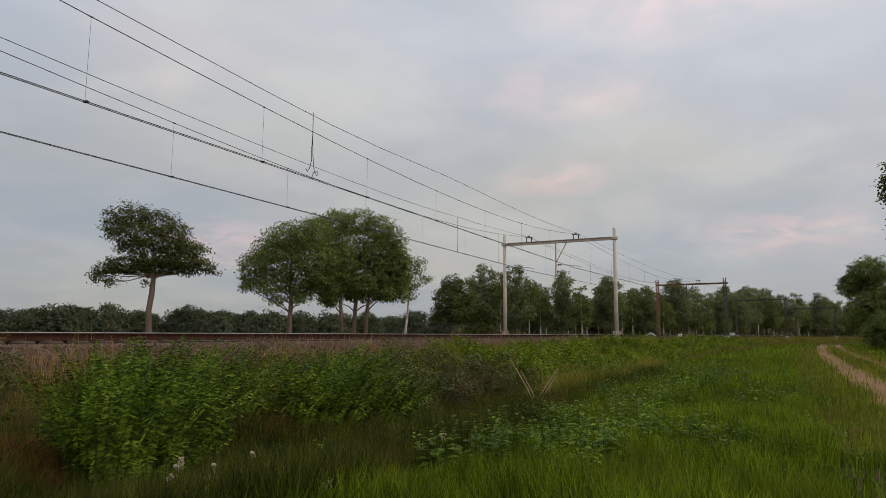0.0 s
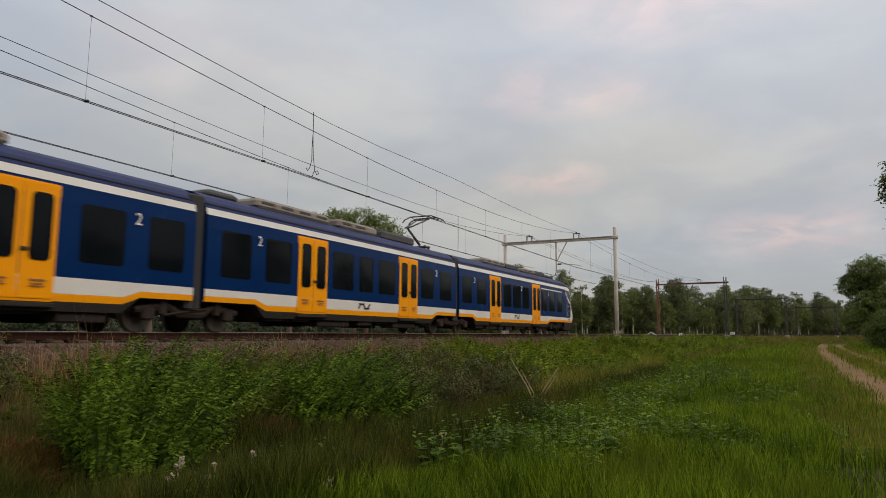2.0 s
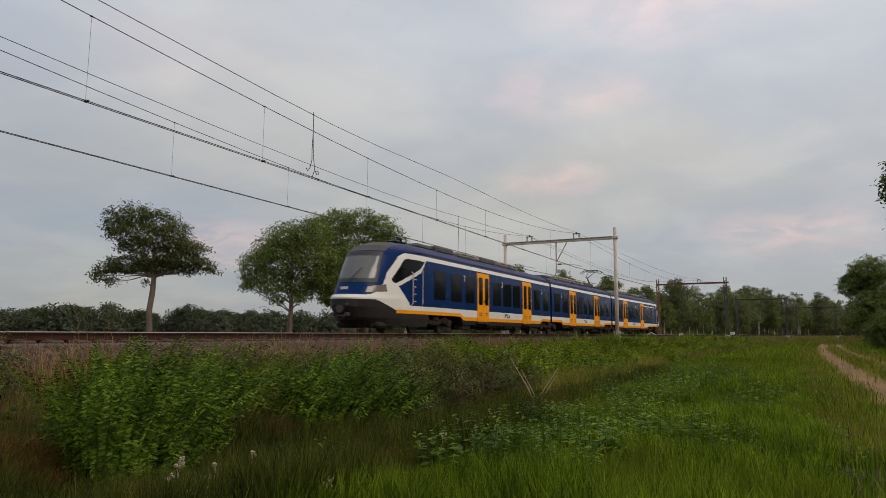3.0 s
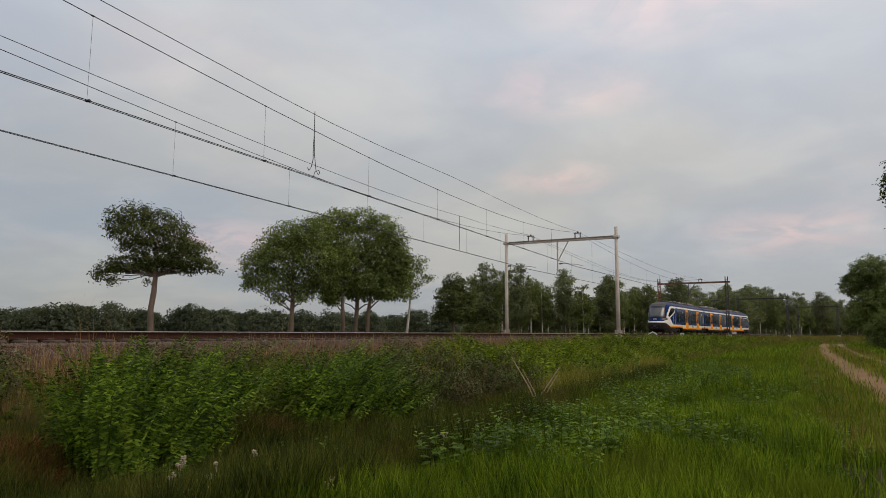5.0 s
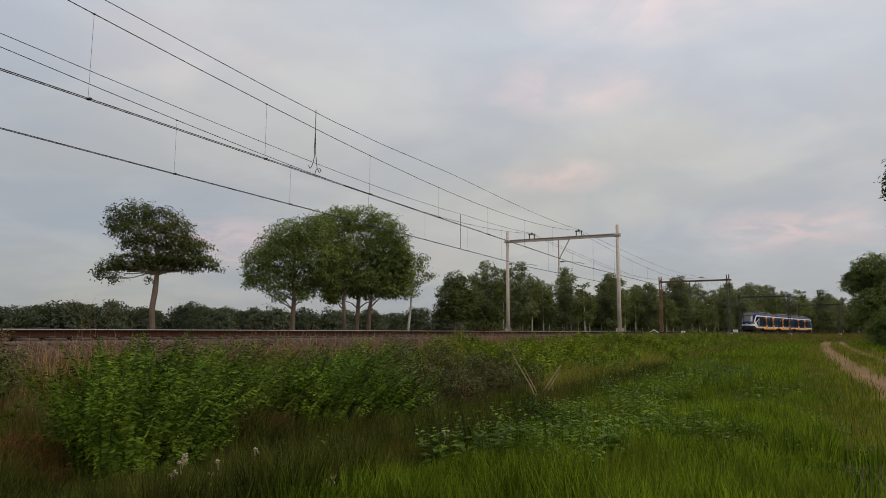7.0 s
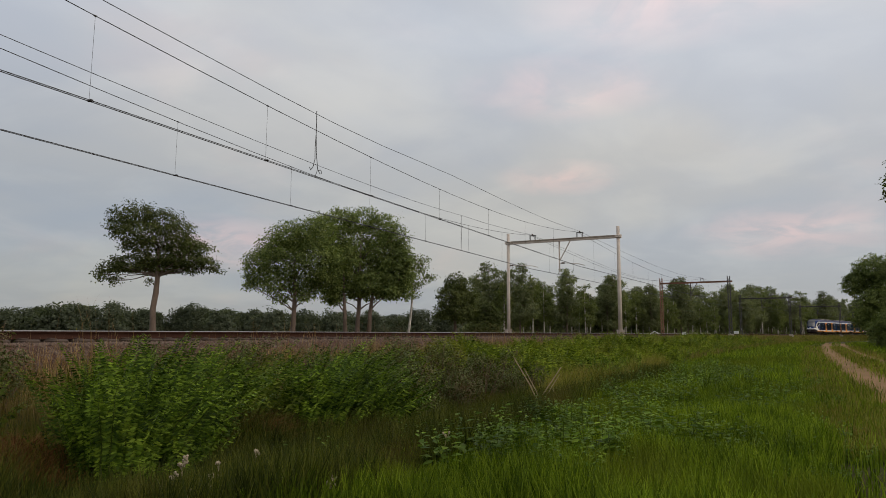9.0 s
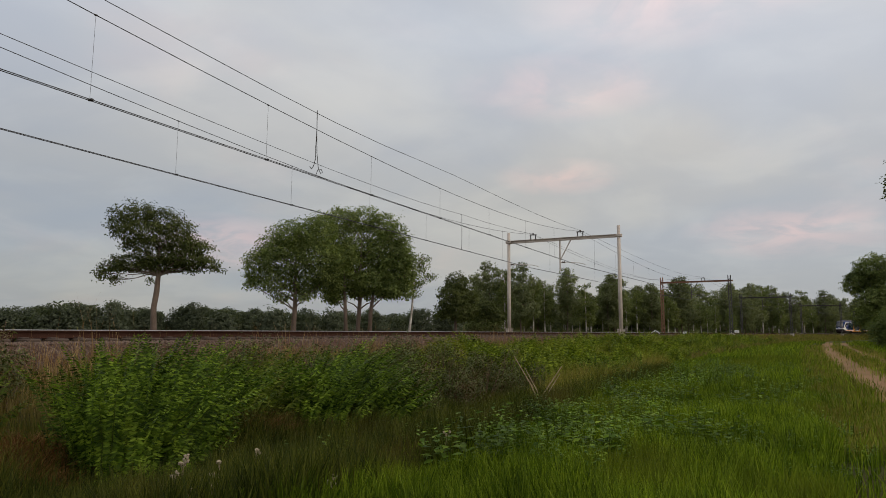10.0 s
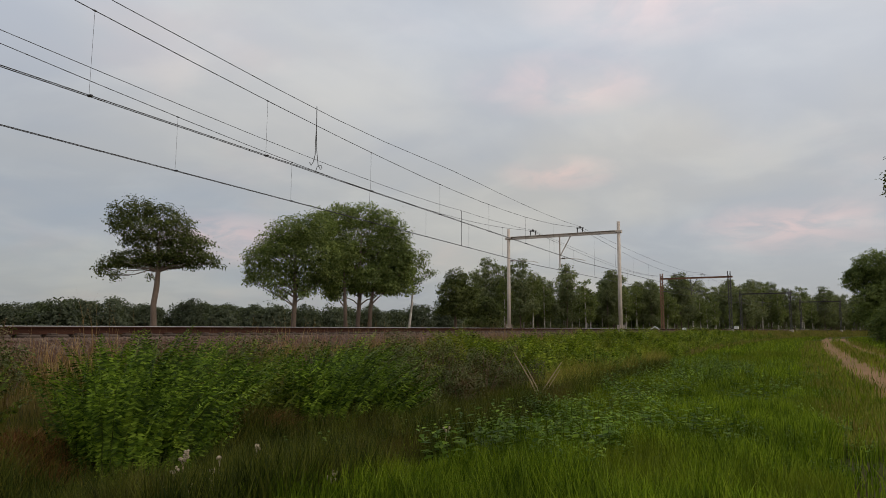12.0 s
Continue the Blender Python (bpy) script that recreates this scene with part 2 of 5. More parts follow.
M["yellow"] = surface("orange_yellow_train_paint", (0.92, 0.35, 0.003), (0.86, 0.32, 0.004), 0.4, 0, 1.0, 50, 0.0, spread=0.04, spec=0.1)
M["skirt"] = surface("dark_grey_underframe", (0.020, 0.019, 0.019), (0.036, 0.03, 0.027), 0.7, 0.0, 1.5, 25, 0.15, spread=0.2, spec=0.15)
M["bogie"] = surface("rust_brown_bogie_steel", (0.024, 0.018, 0.015), (0.045, 0.03, 0.024), 0.75, 0.0, 3, 30, 0.3, spread=0.25, spec=0.2)
M["wheel"] = surface("wheel_steel", (0.12, 0.105, 0.095), (0.08, 0.065, 0.055), 0.55, 0.7, 3, 30, 0.1)
M["glass"] = surface("tinted_train_glass", (0.004, 0.006, 0.008), (0.007, 0.009, 0.011), 0.06, 0, 0.8, 10, 0, spread=0.05, spec=0.08)
# grey base colour stands in for sky reflected in the windscreen
M["screen"] = surface("sky_grey_windscreen_glass", (0.09, 0.095, 0.10), (0.12, 0.125, 0.13), 0.06, 0, 0.8, 10, 0, spread=0.05)
M["rubber"] = surface("black_gangway_rubber", (0.022, 0.022, 0.023), (0.035, 0.033, 0.032), 0.75, 0, 2, 30, 0.2)
M["roof_kit"] = surface("dusty_roof_equipment", (0.30, 0.265, 0.22), (0.20, 0.175, 0.15), 0.75, 0.0, 1.4, 25, 0.1, spread=0.2, spec=0.2)
M["roof_dark"] = surface("dark_roof_equipment", (0.05, 0.05, 0.05), (0.085, 0.08, 0.075), 0.7, 0.1, 1.4, 25, 0.1, spread=0.2)
M["black"] = surface("black_paint", (0.015, 0.015, 0.016), (0.022, 0.022, 0.022), 0.5, 0, 2, 30, 0)
M["lamp_glass"] = surface("headlight_glass", (0.10, 0.075, 0.06), (0.14, 0.10, 0.08), 0.12, 0, 3, 30, 0)


# ---- mesh helpers ----
def np_mesh(name, verts, quads=(), tris=(), mats=(), index=None, smooth=False):
    me = bpy.data.meshes.new(name)
    verts = np.asarray(verts, dtype=np.float32).reshape(-1, 3)
    quads = np.asarray(quads, dtype=np.int32).reshape(-1, 4)
    tris = np.asarray(tris, dtype=np.int32).reshape(-1, 3)
    me.vertices.add(len(verts))
    me.vertices.foreach_set("co", verts.ravel())
    loops = np.concatenate([quads.ravel(), tris.ravel()])
    me.loops.add(len(loops))
    me.loops.foreach_set("vertex_index", loops)
    me.polygons.add(len(quads) + len(tris))
    starts = np.concatenate([np.arange(len(quads)) * 4, len(quads) * 4 + np.arange(len(tris)) * 3]).astype(np.int32)
    me.polygons.foreach_set("loop_start", starts)
    for mat in mats:
        me.materials.append(mat)
    if index is not None:
        me.polygons.foreach_set("material_index", np.asarray(index, dtype=np.int32))
    if smooth:
        me.polygons.foreach_set("use_smooth", np.ones(len(me.polygons), dtype=bool))
    me.update(calc_edges=True)
    me.validate()
    return me


class Solid:
    """Gathers boxes, tubes and plates for one mesh."""
    def __init__(self):
        self.v, self.f = [], []

    def add(self, verts, faces):
        n = len(self.v)
        self.v += [tuple(p) for p in verts]
        self.f += [tuple(i + n for i in f) for f in faces]
        return self

    def box(self, c, size, bevel=0.0, m=None):
        """A box, its upright edges and top rim chamfered."""
        x, y, z = (s / 2 for s in size)
        b = min(bevel, x * 0.9, y * 0.9, z * 0.9)
        rings = []
        levels = ((-z, 0.0), (z, 0.0)) if not b else ((-z, b), (-z + b, 0.0), (z - b, 0.0), (z, b))
        for zz, inset in levels:
            a, d = x - inset, y - inset
            k = b if b else 0.0
            if k:
                rings.append([(a - k, -d, zz), (a, -d + k, zz), (a, d - k, zz), (a - k, d, zz), (-a + k, d, zz), (-a, d - k, zz), (-a, -d + k, zz), (-a + k, -d, zz)])
            else:
                rings.append([(a, -d, zz), (a, d, zz), (-a, d, zz), (-a, -d, zz)])
        n = len(rings[0])
        verts = [Vector(p) for r in rings for p in r]
        if m is not None:
            verts = [m @ p for p in verts]
        verts = [p + Vector(c) for p in verts]
        faces = [tuple(reversed(range(n)))]
        for k in range(len(rings) - 1):
            for i in range(n):
                j = (i + 1) % n
                faces.append((k * n + i, k * n + j, (k + 1) * n + j, (k + 1) * n + i))
        faces.append(tuple((len(rings) - 1) * n + i for i in range(n)))
        return self.add(verts, faces)

    def tube(self, pts, radii, sides=6):
        pts = [Vector(p) for p in pts]
        if isinstance(radii, (int, float)):
            radii = [radii] * len(pts)
        verts, faces = [], []
        run = (pts[-1] - pts[0]).normalized()
        ref = Vector((1, 0.2, 0)) if abs(run.z) > 0.7 else Vector((0, 0, 1))
        for i, p in enumerate(pts):
            d = (pts[min(i + 1, len(pts) - 1)] - pts[max(i - 1, 0)]).normalized()
            a = d.cross(ref)
            a.normalize()
            b = a.cross(d)
            for k in range(sides):
                t = 2 * math.pi * k / sides
                verts.append(p + (a * math.cos(t) + b * math.sin(t)) * radii[i])
        for i in range(len(pts) - 1):
            for k in range(sides):
                j = (k + 1) % sides
                faces.append((i * sides + k, (i + 1) * sides + k, (i + 1) * sides + j, i * sides + j))
        faces.append(tuple(range(sides)))
        faces.append(tuple(reversed(range((len(pts) - 1) * sides, len(pts) * sides))))
        return self.add(verts, faces)

    def disc(self, c, axis, r, depth, sides=24, rim=None):
        """A wheel-like drum; rim gives radius steps along the axis as (offset, radius)."""
        steps = rim or ((-depth / 2, r), (depth / 2, r))
        ax = Vector(axis).normalized()
        return self.tube([Vector(c) + ax * o for o, _ in steps], [q for _, q in steps], sides)

    def mesh(self, name, mat, smooth=False):
        me = bpy.data.meshes.new(name)
        me.from_pydata(self.v, [], self.f)
        me.materials.append(mat)
        if smooth:
            me.polygons.foreach_set("use_smooth", [True] * len(me.polygons))
        me.update()
        return me


def part(name, shape, mat, parent=None, label="", smooth=False):
    """Links a Solid or mesh as one object under a thing or a part."""
    me = shape.mesh(name, mat, smooth) if isinstance(shape, Solid) else shape
    ob = new(name, me)
    if parent is not None:
        ob.parent = parent
    if label:
        ob["label"] = label
    return ob


def empty(name, m=None):
    ob = new(name)
    ob.empty_display_size = 0.3
    if m is not None:
        ob.matrix_world = m
    return ob


# ---- the line of the railway ----
def along(s, off=0.0):
    """Place and heading at s metres along the near track, off metres towards the camera's side."""
    if s <= CURVE_FROM:
        return TRACK_X + off, s, 0.0
    a = (s - CURVE_FROM) / CURVE_R
    return TRACK_X + CURVE_R - (CURVE_R - off) * math.cos(a), CURVE_FROM + (CURVE_R - off) * math.sin(a), a


def track_x(y):
    """x of the near track's middle at that y."""
    if y <= CURVE_FROM:
        return TRACK_X
    if y >= 330:
        return track_x(329.9) + (y - 329.9) * 0.51
    return TRACK_X + CURVE_R - math.sqrt(CURVE_R ** 2 - (y - CURVE_FROM) ** 2)


def P(s, off, z):
    x, y, _ = along(s, off)
    return Vector((x, y, z))


PROFILE = [(-4000, -1.3), (-60, -1.3), (-14, -1.3), (-10.5, -1.15), (-7.4, -0.62), (-6.8, -0.62), (2.7, -0.62), (3.4, -0.72), (4.6, -1.15), (6.2, -1.65), (7.2, -2.0),
           (8.6, -2.08), (9.8, -1.78), (10.8, -1.6), (12.5, -1.56), (17, -1.57), (18.6, -1.58), (24, -1.5), (60, -1.45), (4000, -1.45)]


def ground_z(x, y):
    off = x - track_x(y)
    z = np.interp(off, [p[0] for p in PROFILE], [p[1] for p in PROFILE])
    return float(z) + 0.05 * noise.noise((x * 0.6, y * 0.6, 0)) + 0.03 * noise.noise((x * 1.9, y * 1.9, 5))


# ---- large structure ----
def make_ground():
    ys = [-3000, -1500, -700, -300, -150, -80, -50] + list(np.arange(-30, 60, 0.8)) + list(np.arange(60, 140, 2.5)) + list(np.arange(140, 340, 8)) + [360, 420, 520, 700, 1000, 1600, 2600, 4000]
    offs = [-4000, -2000, -900, -400, -200, -110, -60, -35, -22, -14] + list(np.arange(-11, 3, 1.0)) + list(np.arange(3, 26, 0.5)) + [28, 32, 38, 46, 60, 85, 130, 220, 400, 900, 2000, 4000]
    v = [(track_x(y) + o, y, ground_z(track_x(y) + o, y)) for y in ys for o in offs]
    n = len(offs)
    q = [(j * n + i, j * n + i + 1, (j + 1) * n + i + 1, (j + 1) * n + i) for j in range(len(ys) - 1) for i in range(n - 1)]
    tagged(new("ground", np_mesh("ground", v, q, mats=[M["soil"]], smooth=True)), "dark mossy soil of the verge, ditch and flat fields", "ground", kind="structure")


def strip(name, s0, s1, step, section, mat, smooth=False):
    """Sweeps a cross-section (off, z) along the railway."""
    ss = list(np.arange(s0, s1, step)) + [s1]
    n = len(section)
    v = [P(s, o, z) for s in ss for o, z in section]
    q = [(j * n + i, j * n + (i + 1) % n, (j + 1) * n + (i + 1) % n, (j + 1) * n + i) for j in range(len(ss) - 1) for i in range(n)]
    return np_mesh(name, v, [f for f in q], mats=[mat], smooth=smooth)


RAIL = [(-0.075, -0.172), (0.075, -0.172), (0.075, -0.16), (0.012, -0.14), (0.010, -0.05), (0.036, -0.037), (0.036, -0.006), (0.028, 0.0),
        (-0.028, 0.0), (-0.036, -0.006), (-0.036, -0.037), (-0.010, -0.05), (-0.012, -0.14), (-0.075, -0.16)]


def make_track():
    bed = [(-7.6, -0.9), (3.7, -0.9), (2.75, -0.40), (2.3, -0.27), (-6.2, -0.27), (-6.8, -0.40)]
    tagged(new("ballast_bed", strip("ballast_bed", -60, 420, 2.0, bed, M["ballast"])), "brown crushed-stone ballast bed under two tracks", "ballast", kind="structure")
    for base in (0.0, FAR):
        for side in (0.755, -0.755):
            rail = tagged(new("rail"), "worn steel rail, rusty sides and a bright running edge", "rail", "rails", "structure")
            body = strip("rail_body", -60, 420, 2.0, [(base + side + a, b) for a, b in RAIL], M["rail_rust"])
            part("rail_body", body, None, rail)
            top = [(base + side + a, b) for a, b in ((-0.0365, -0.010), (0.0365, -0.010), (0.0365, -0.004), (0.029, 0.002), (-0.029, 0.002), (-0.0365, -0.004))]
            part("running_surface", strip("running_surface", -60, 420, 2.0, top, M["rail_head"]), None, rail, "polished steel rail head")


def make_sleepers():
    bed = bpy.data.objects["ballast_bed"]
    sol = Solid().box((0, 0, -0.10), (2.52, 0.26, 0.20), 0.03)
    for o in (-0.755, 0.755):
        sol.box((o, 0, 0.012), (0.36, 0.15, 0.03), 0.008)
    me = sol.mesh("sleeper", M["sleeper"])
    for base in (0.0, FAR):
        for i in range(140 if base == 0 else 60):
            s = 3.0 + i * 0.6
            x, y, a = along(s, base)
            ob = part("sleeper", me, None, bed)
            ob.matrix_local = Matrix.Translation((x, y, -0.172)) @ Matrix.Rotation(-a, 4, "Z")
    rng = np.random.default_rng(5)
    rock_v = np.array([(math.cos(a) * (1 - 0.3 * abs(z)), math.sin(a) * (1 - 0.3 * abs(z)), z) for z in (-0.6, 0.5) for a in np.arange(5) * 1.2566 + (0.4 if z > 0 else 0)] + [(0, 0, 0.95)])
    rq = [(i, (i + 1) % 5, 5 + (i + 1) % 5, 5 + i) for i in range(5)]
    rt = [(5 + i, 5 + (i + 1) % 5, 10) for i in range(5)]
    n = 15000
    s = 5 + 60 * rng.random(n) ** 1.7
    off = rng.uniform(0.9, 3.75, n)
    z = np.interp(off, [0.9, 2.3, 2.75, 3.7], [-0.27, -0.27, -0.40, -0.88])
    sz = rng.uniform(0.022, 0.055, n)
    ang = rng.uniform(0, 6.28, n)
    vs = np.empty((n, 11, 3))
    jit = rng.uniform(0.7, 1.25, (n, 11, 3))
    rv = rock_v[None] * jit * sz[:, None, None]
    c, sn = np.cos(ang)[:, None], np.sin(ang)[:, None]
    base = np.array([P(a, b, d) for a, b, d in zip(s, off, z)])
    vs[:, :, 0] = rv[:, :, 0] * c - rv[:, :, 1] * sn + base[:, None, 0]
    vs[:, :, 1] = rv[:, :, 0] * sn + rv[:, :, 1] * c + base[:, None, 1]
    vs[:, :, 2] = rv[:, :, 2] + base[:, None, 2]
    idx = np.arange(n)[:, None, None] * 11
    me = np_mesh("ballast_stones", vs, np.array(rq)[None] + idx, np.array(rt)[None] + idx, [M["stone"]])
    tagged(new("ballast_stones", me), "loose brown and grey ballast stones on the shoulder", "ballast stones", kind="stuff")


def path_x(y):
    return 3.62 + 0.00031 * max(y, 0) ** 2


def make_path():
    v, q = [], []
    ys = list(np.arange(-20, 130, 0.7))
    offs = np.linspace(-1.7, 1.7, 19)
    for y in ys:
        for o in offs:
            x = path_x(y) + o * (1 + 0.14 * noise.noise((y * 0.4, o, 3)))
            rut = -0.05 * math.exp(-((abs(o) - 0.95) / 0.3) ** 2) + 0.02 * noise.noise((x * 3, y * 3, 1))
            edge = -0.05 if abs(o) > 1.6 else 0.0
            v.append((x, y, ground_z(x, y) + 0.085 + rut + edge * 2))
    n = len(offs)
    q = [(j * n + i, j * n + i + 1, (j + 1) * n + i + 1, (j + 1) * n + i) for j in range(len(ys) - 1) for i in range(n - 1)]
    tagged(new("path", np_mesh("path", v, q, mats=[M["path"]], smooth=True)), "sandy two-rut farm path with a grassy middle", "path", kind="structure")


make_ground()
make_track()
make_path()


# ---- overhead line ----
SPAN, FIRST = 53.9, -0.3
SUPPORTS = [FIRST + SPAN * i for i in range(-1, 7)]


def portal(s, style):
    """A portal of two posts and a boom. style: tube posts, or older lattice and rusty steel."""
    x, y, a = along(s)
    th = empty("overhead_line_portal", Matrix.Translation((x, y, 0)) @ Matrix.Rotation(-a, 4, "Z"))
    new_style = style == "tube"
    steel = M["galv"] if new_style else M["dark_steel"]
    lo, hi, boom_z = -0.62, 8.5, 7.68
    right, left = (2.9, -6.6) if new_style else (3.45, -6.4)
    for off in (right, left):
        if new_style:
            part("post", Solid().tube([(off, 0, lo), (off, 0, 3.0), (off, 0, hi)], [0.155, 0.15, 0.125], 16), steel, th, smooth=True)
            foot = Solid().box((off, 0, -0.4), (0.55, 0.55, 0.62), 0.05)
            part("foundation", foot, M["concrete"], th, "pale concrete foot")
            g = Solid()
            for k in range(4):
                g.box((off + 0.2 * math.cos(k * 1.5708), 0.2 * math.sin(k * 1.5708), 0.14), (0.2, 0.03, 0.3) if k % 2 == 0 else (0.03, 0.2, 0.3))
            part("gusset", g, steel, th)
            part("collar", Solid().box((off, 0, boom_z), (0.5, 0.36, 0.24), 0.04), steel, th)
        else:
            mat = M["rust_steel"] if off == left and style == "rusty" else steel
            g = Solid()
            for dx in (-0.17, 0.17):
                for dy in (-0.15, 0.15):
                    g.box((off + dx, dy, (lo + hi) / 2), (0.07, 0.07, hi - lo))
            for k in range(16):
                z0 = lo + 0.5 + k * 0.52
                sgn = 1 if k % 2 else -1
                for dy in (-0.15, 0.15):
                    g.tube([(off - 0.17 * sgn, dy, z0), (off + 0.17 * sgn, dy, z0 + 0.52)], 0.022, 4)
            part("lattice_post", g, mat, th)
            part("foundation", Solid().box((off, 0, -0.35), (0.7, 0.7, 0.6), 0.05), M["concrete"], th)
    g = Solid()
    x0, x1 = left - 0.1, right + (0.25 if new_style else 0.5)
    mid, ln = (x0 + x1) / 2, x1 - x0
    g.box((mid, 0, boom_z), (ln, 0.03, 0.22))
    for dz in (-0.11, 0.11):
        g.box((mid, 0, boom_z + dz), (ln, 0.22, 0.03))
    part("boom", g, M["rust_steel"] if style == "rusty" else steel, th)
    for off in (0.0, FAR):
        o = off - 0.25
        g = Solid()
        for dx in (-0.22, 0.22):
            g.box((o + dx, 0, boom_z + 0.3), (0.05, 0.12, 0.40))
        g.box((o, 0, boom_z + 0.51), (0.62, 0.14, 0.06), 0.01)
        br = part("wire_saddle", g, M["dark_steel"], th)
        part("insulator", Solid().disc((o, 0, boom_z + 0.60), (0, 0, 1), 0.07, 0.14, 10, ((-0.05, 0.05), (-0.03, 0.09), (0, 0.05), (0.03, 0.09), (0.06, 0.04))), M["insulator"], br)
    # drop post with its brace between the tracks, and the two steady arms
    g = Solid().tube([(-2.0, 0, boom_z - 0.1), (-2.0, 0, 5.05)], 0.06, 8).tube([(-2.0, 0, 5.9), (-1.05, 0, boom_z - 0.1)], 0.045, 8)
    part("drop_post", g, steel, th)
    for o0, o1 in ((-2.0, -0.35), (left, FAR - 0.3)):
        g = Solid().tube([(o0, 0, 5.72), (o0 + 0.45, 0, 5.75), (o1, 0, 5.62), (o1 + 0.5, 0, 5.48)], 0.028, 6)
        arm = part("steady_arm", g, steel, th)
        part("insulator", Solid().disc((o0 + 0.3, 0, 5.74), (1, 0, 0), 0.07, 0.3, 10, ((-0.15, 0.04), (-0.08, 0.085), (0, 0.05), (0.08, 0.085), (0.15, 0.04))), M["insulator"], arm)
    text = {"tube": "weathered steel tube portal spanning two tracks", "rusty": "old lattice portal, rusty boom, spanning two tracks", "dark": "old dark lattice portal spanning two tracks"}[style]
    return tagged(th, text, "portal", "overhead line portals")


def hang(s, ends, zmid, ztop, tilt=0.3):
    """Height on a hanging wire at s within its span."""
    i = max(k for k in range(len(ends)) if ends[k] <= s + 1e-6)
    i = min(i, len(ends) - 2)
    u = 2 * (s - ends[i]) / (ends[i + 1] - ends[i]) - 1
    return zmid + (ztop - zmid) * u * u - tilt * u * (1 - u * u)


def wire_side(s, base):
    """The wire runs straight from support to support, drawn to the outside of the curve."""
    i = min(max(k for k in range(len(SUPPORTS)) if SUPPORTS[k] <= s + 1e-6), len(SUPPORTS) - 2)
    a, b = SUPPORTS[i], SUPPORTS[i + 1]
    oa, ob = (0.0 if a < 10 else -0.45), (0.0 if b < 10 else -0.45)
    u = (s - a) / (b - a)
    return P(a, base + oa, 0) * (1 - u) + P(b, base + ob, 0) * u


def overhead_line(base, mess_mid, feed_mid, feed_top):
    near = base == 0
    th = empty("overhead_wires")
    ss = []
    for i in range(len(SUPPORTS) - 1):
        ss += list(np.linspace(SUPPORTS[i], SUPPORTS[i + 1], 17)[:-1])
    ss.append(SUPPORTS[-1] - 0.01)

    def run(zf, dx=0.0):
        out = []
        for s in ss:
            p = wire_side(s, base)
            out.append((p.x + dx, p.y, zf(s)))
        return out
    cz = 5.44 if near else 5.37
    mz = lambda s: hang(s, SUPPORTS, mess_mid, 8.27, 0.35)
    # the jumpers pull the first span of each feeder out of its free sag
    pull = ([10, 18.75, 23, 26.5, 31, 40, 53], [0, -0.12, -0.04, 0.10, 0.24, 0.16, 0]) if near else ([0, 5, 10.7, 20, 28, 40, 48, 53], [0, 0.1, 0.15, 0.27, 0.38, 0.52, 0.3, 0])
    fz = lambda s: hang(s, SUPPORTS, feed_mid, feed_top, 0.26 if near else 0.6) + float(np.interp(s, *pull))
    part("contact_wire", Solid().tube(run(lambda s: cz), 0.012, 5), M["wire"], th)
    part("contact_wire", Solid().tube(run(lambda s: cz, 0.09), 0.012, 5), M["wire"], th)
    part("messenger_wire", Solid().tube(run(mz), 0.012, 5), M["wire"], th)
    part("feeder_wire", Solid().tube(run(fz, -0.02 if near else 0.05), 0.011, 5), M["wire"], th)
    for i in range(len(SUPPORTS) - 1):
        for k in range(8 if i < 4 else 0):
            s = SUPPORTS[i] + 4.15 + 6.17 * k
            p = wire_side(s, base)
            d = part("dropper", Solid().tube([(p.x, p.y, cz), (p.x, p.y, mz(s))], 0.005, 4), M["wire"], th)
            part("clamp", Solid().box((p.x + 0.04, p.y, cz + 0.01), (0.14, 0.07, 0.05), 0.01), M["wire"], d)
            part("clamp", Solid().box((p.x, p.y, mz(s)), (0.04, 0.09, 0.04), 0.01), M["wire"], d)
    if near:
        s = 18.75
        p = wire_side(s, base)
        top, mid = fz(s), mz(s)
        pts = [(p.x, p.y, top + 0.12), (p.x, p.y, top - 0.02), (p.x, p.y + 0.01, mid), (p.x, p.y - 0.03, 6.5), (p.x, p.y - 0.02, 6.1), (p.x, p.y - 0.12, 5.8), (p.x, p.y - 0.24, 5.66), (p.x, p.y - 0.33, 5.74)]
        j = part("jumper_cable", Solid().tube(pts, 0.013, 6), M["wire"], th, "curled connecting cable")
        pts = [(p.x, p.y, mid), (p.x, p.y + 0.05, 6.3), (p.x, p.y + 0.16, 5.75), (p.x, p.y + 0.3, 5.62), (p.x, p.y + 0.4, 5.68), (p.x, p.y + 0.33, 5.78), (p.x, p.y + 0.12, 5.7), (p.x, p.y, cz)]
        part("loop", Solid().tube(pts, 0.012, 6), M["wire"], j)
    else:
        s = 39.7
        p = wire_side(s, base)
        part("jumper_cable", Solid().tube([(p.x, p.y, fz(s)), (p.x, p.y + 0.03, 6.4), (p.x, p.y, cz)], 0.016, 6), M["wire"], th)
    tagged(th, "dark copper contact, messenger and feeder wires over a track", "overhead wires", "overhead wires")


def make_overhead():
    for i in range(2, 7):
        portal(SUPPORTS[i], ("tube", "rusty", "dark", "dark", "dark")[i - 2])
    overhead_line(0.0, 6.95, 7.74, 8.4)
    overhead_line(FAR, 7.0, 7.16, 8.3)


make_overhead()


# ---- train ----
W_Z = ([0.28, 0.60, 0.95, 1.2, 2.6, 3.05, 3.28, 3.45, 3.6, 3.72, 3.80, 3.85], [1.34, 1.40, 1.43, 1.43, 1.43, 1.405, 1.35, 1.25, 1.08, 0.82, 0.48, 0.05])
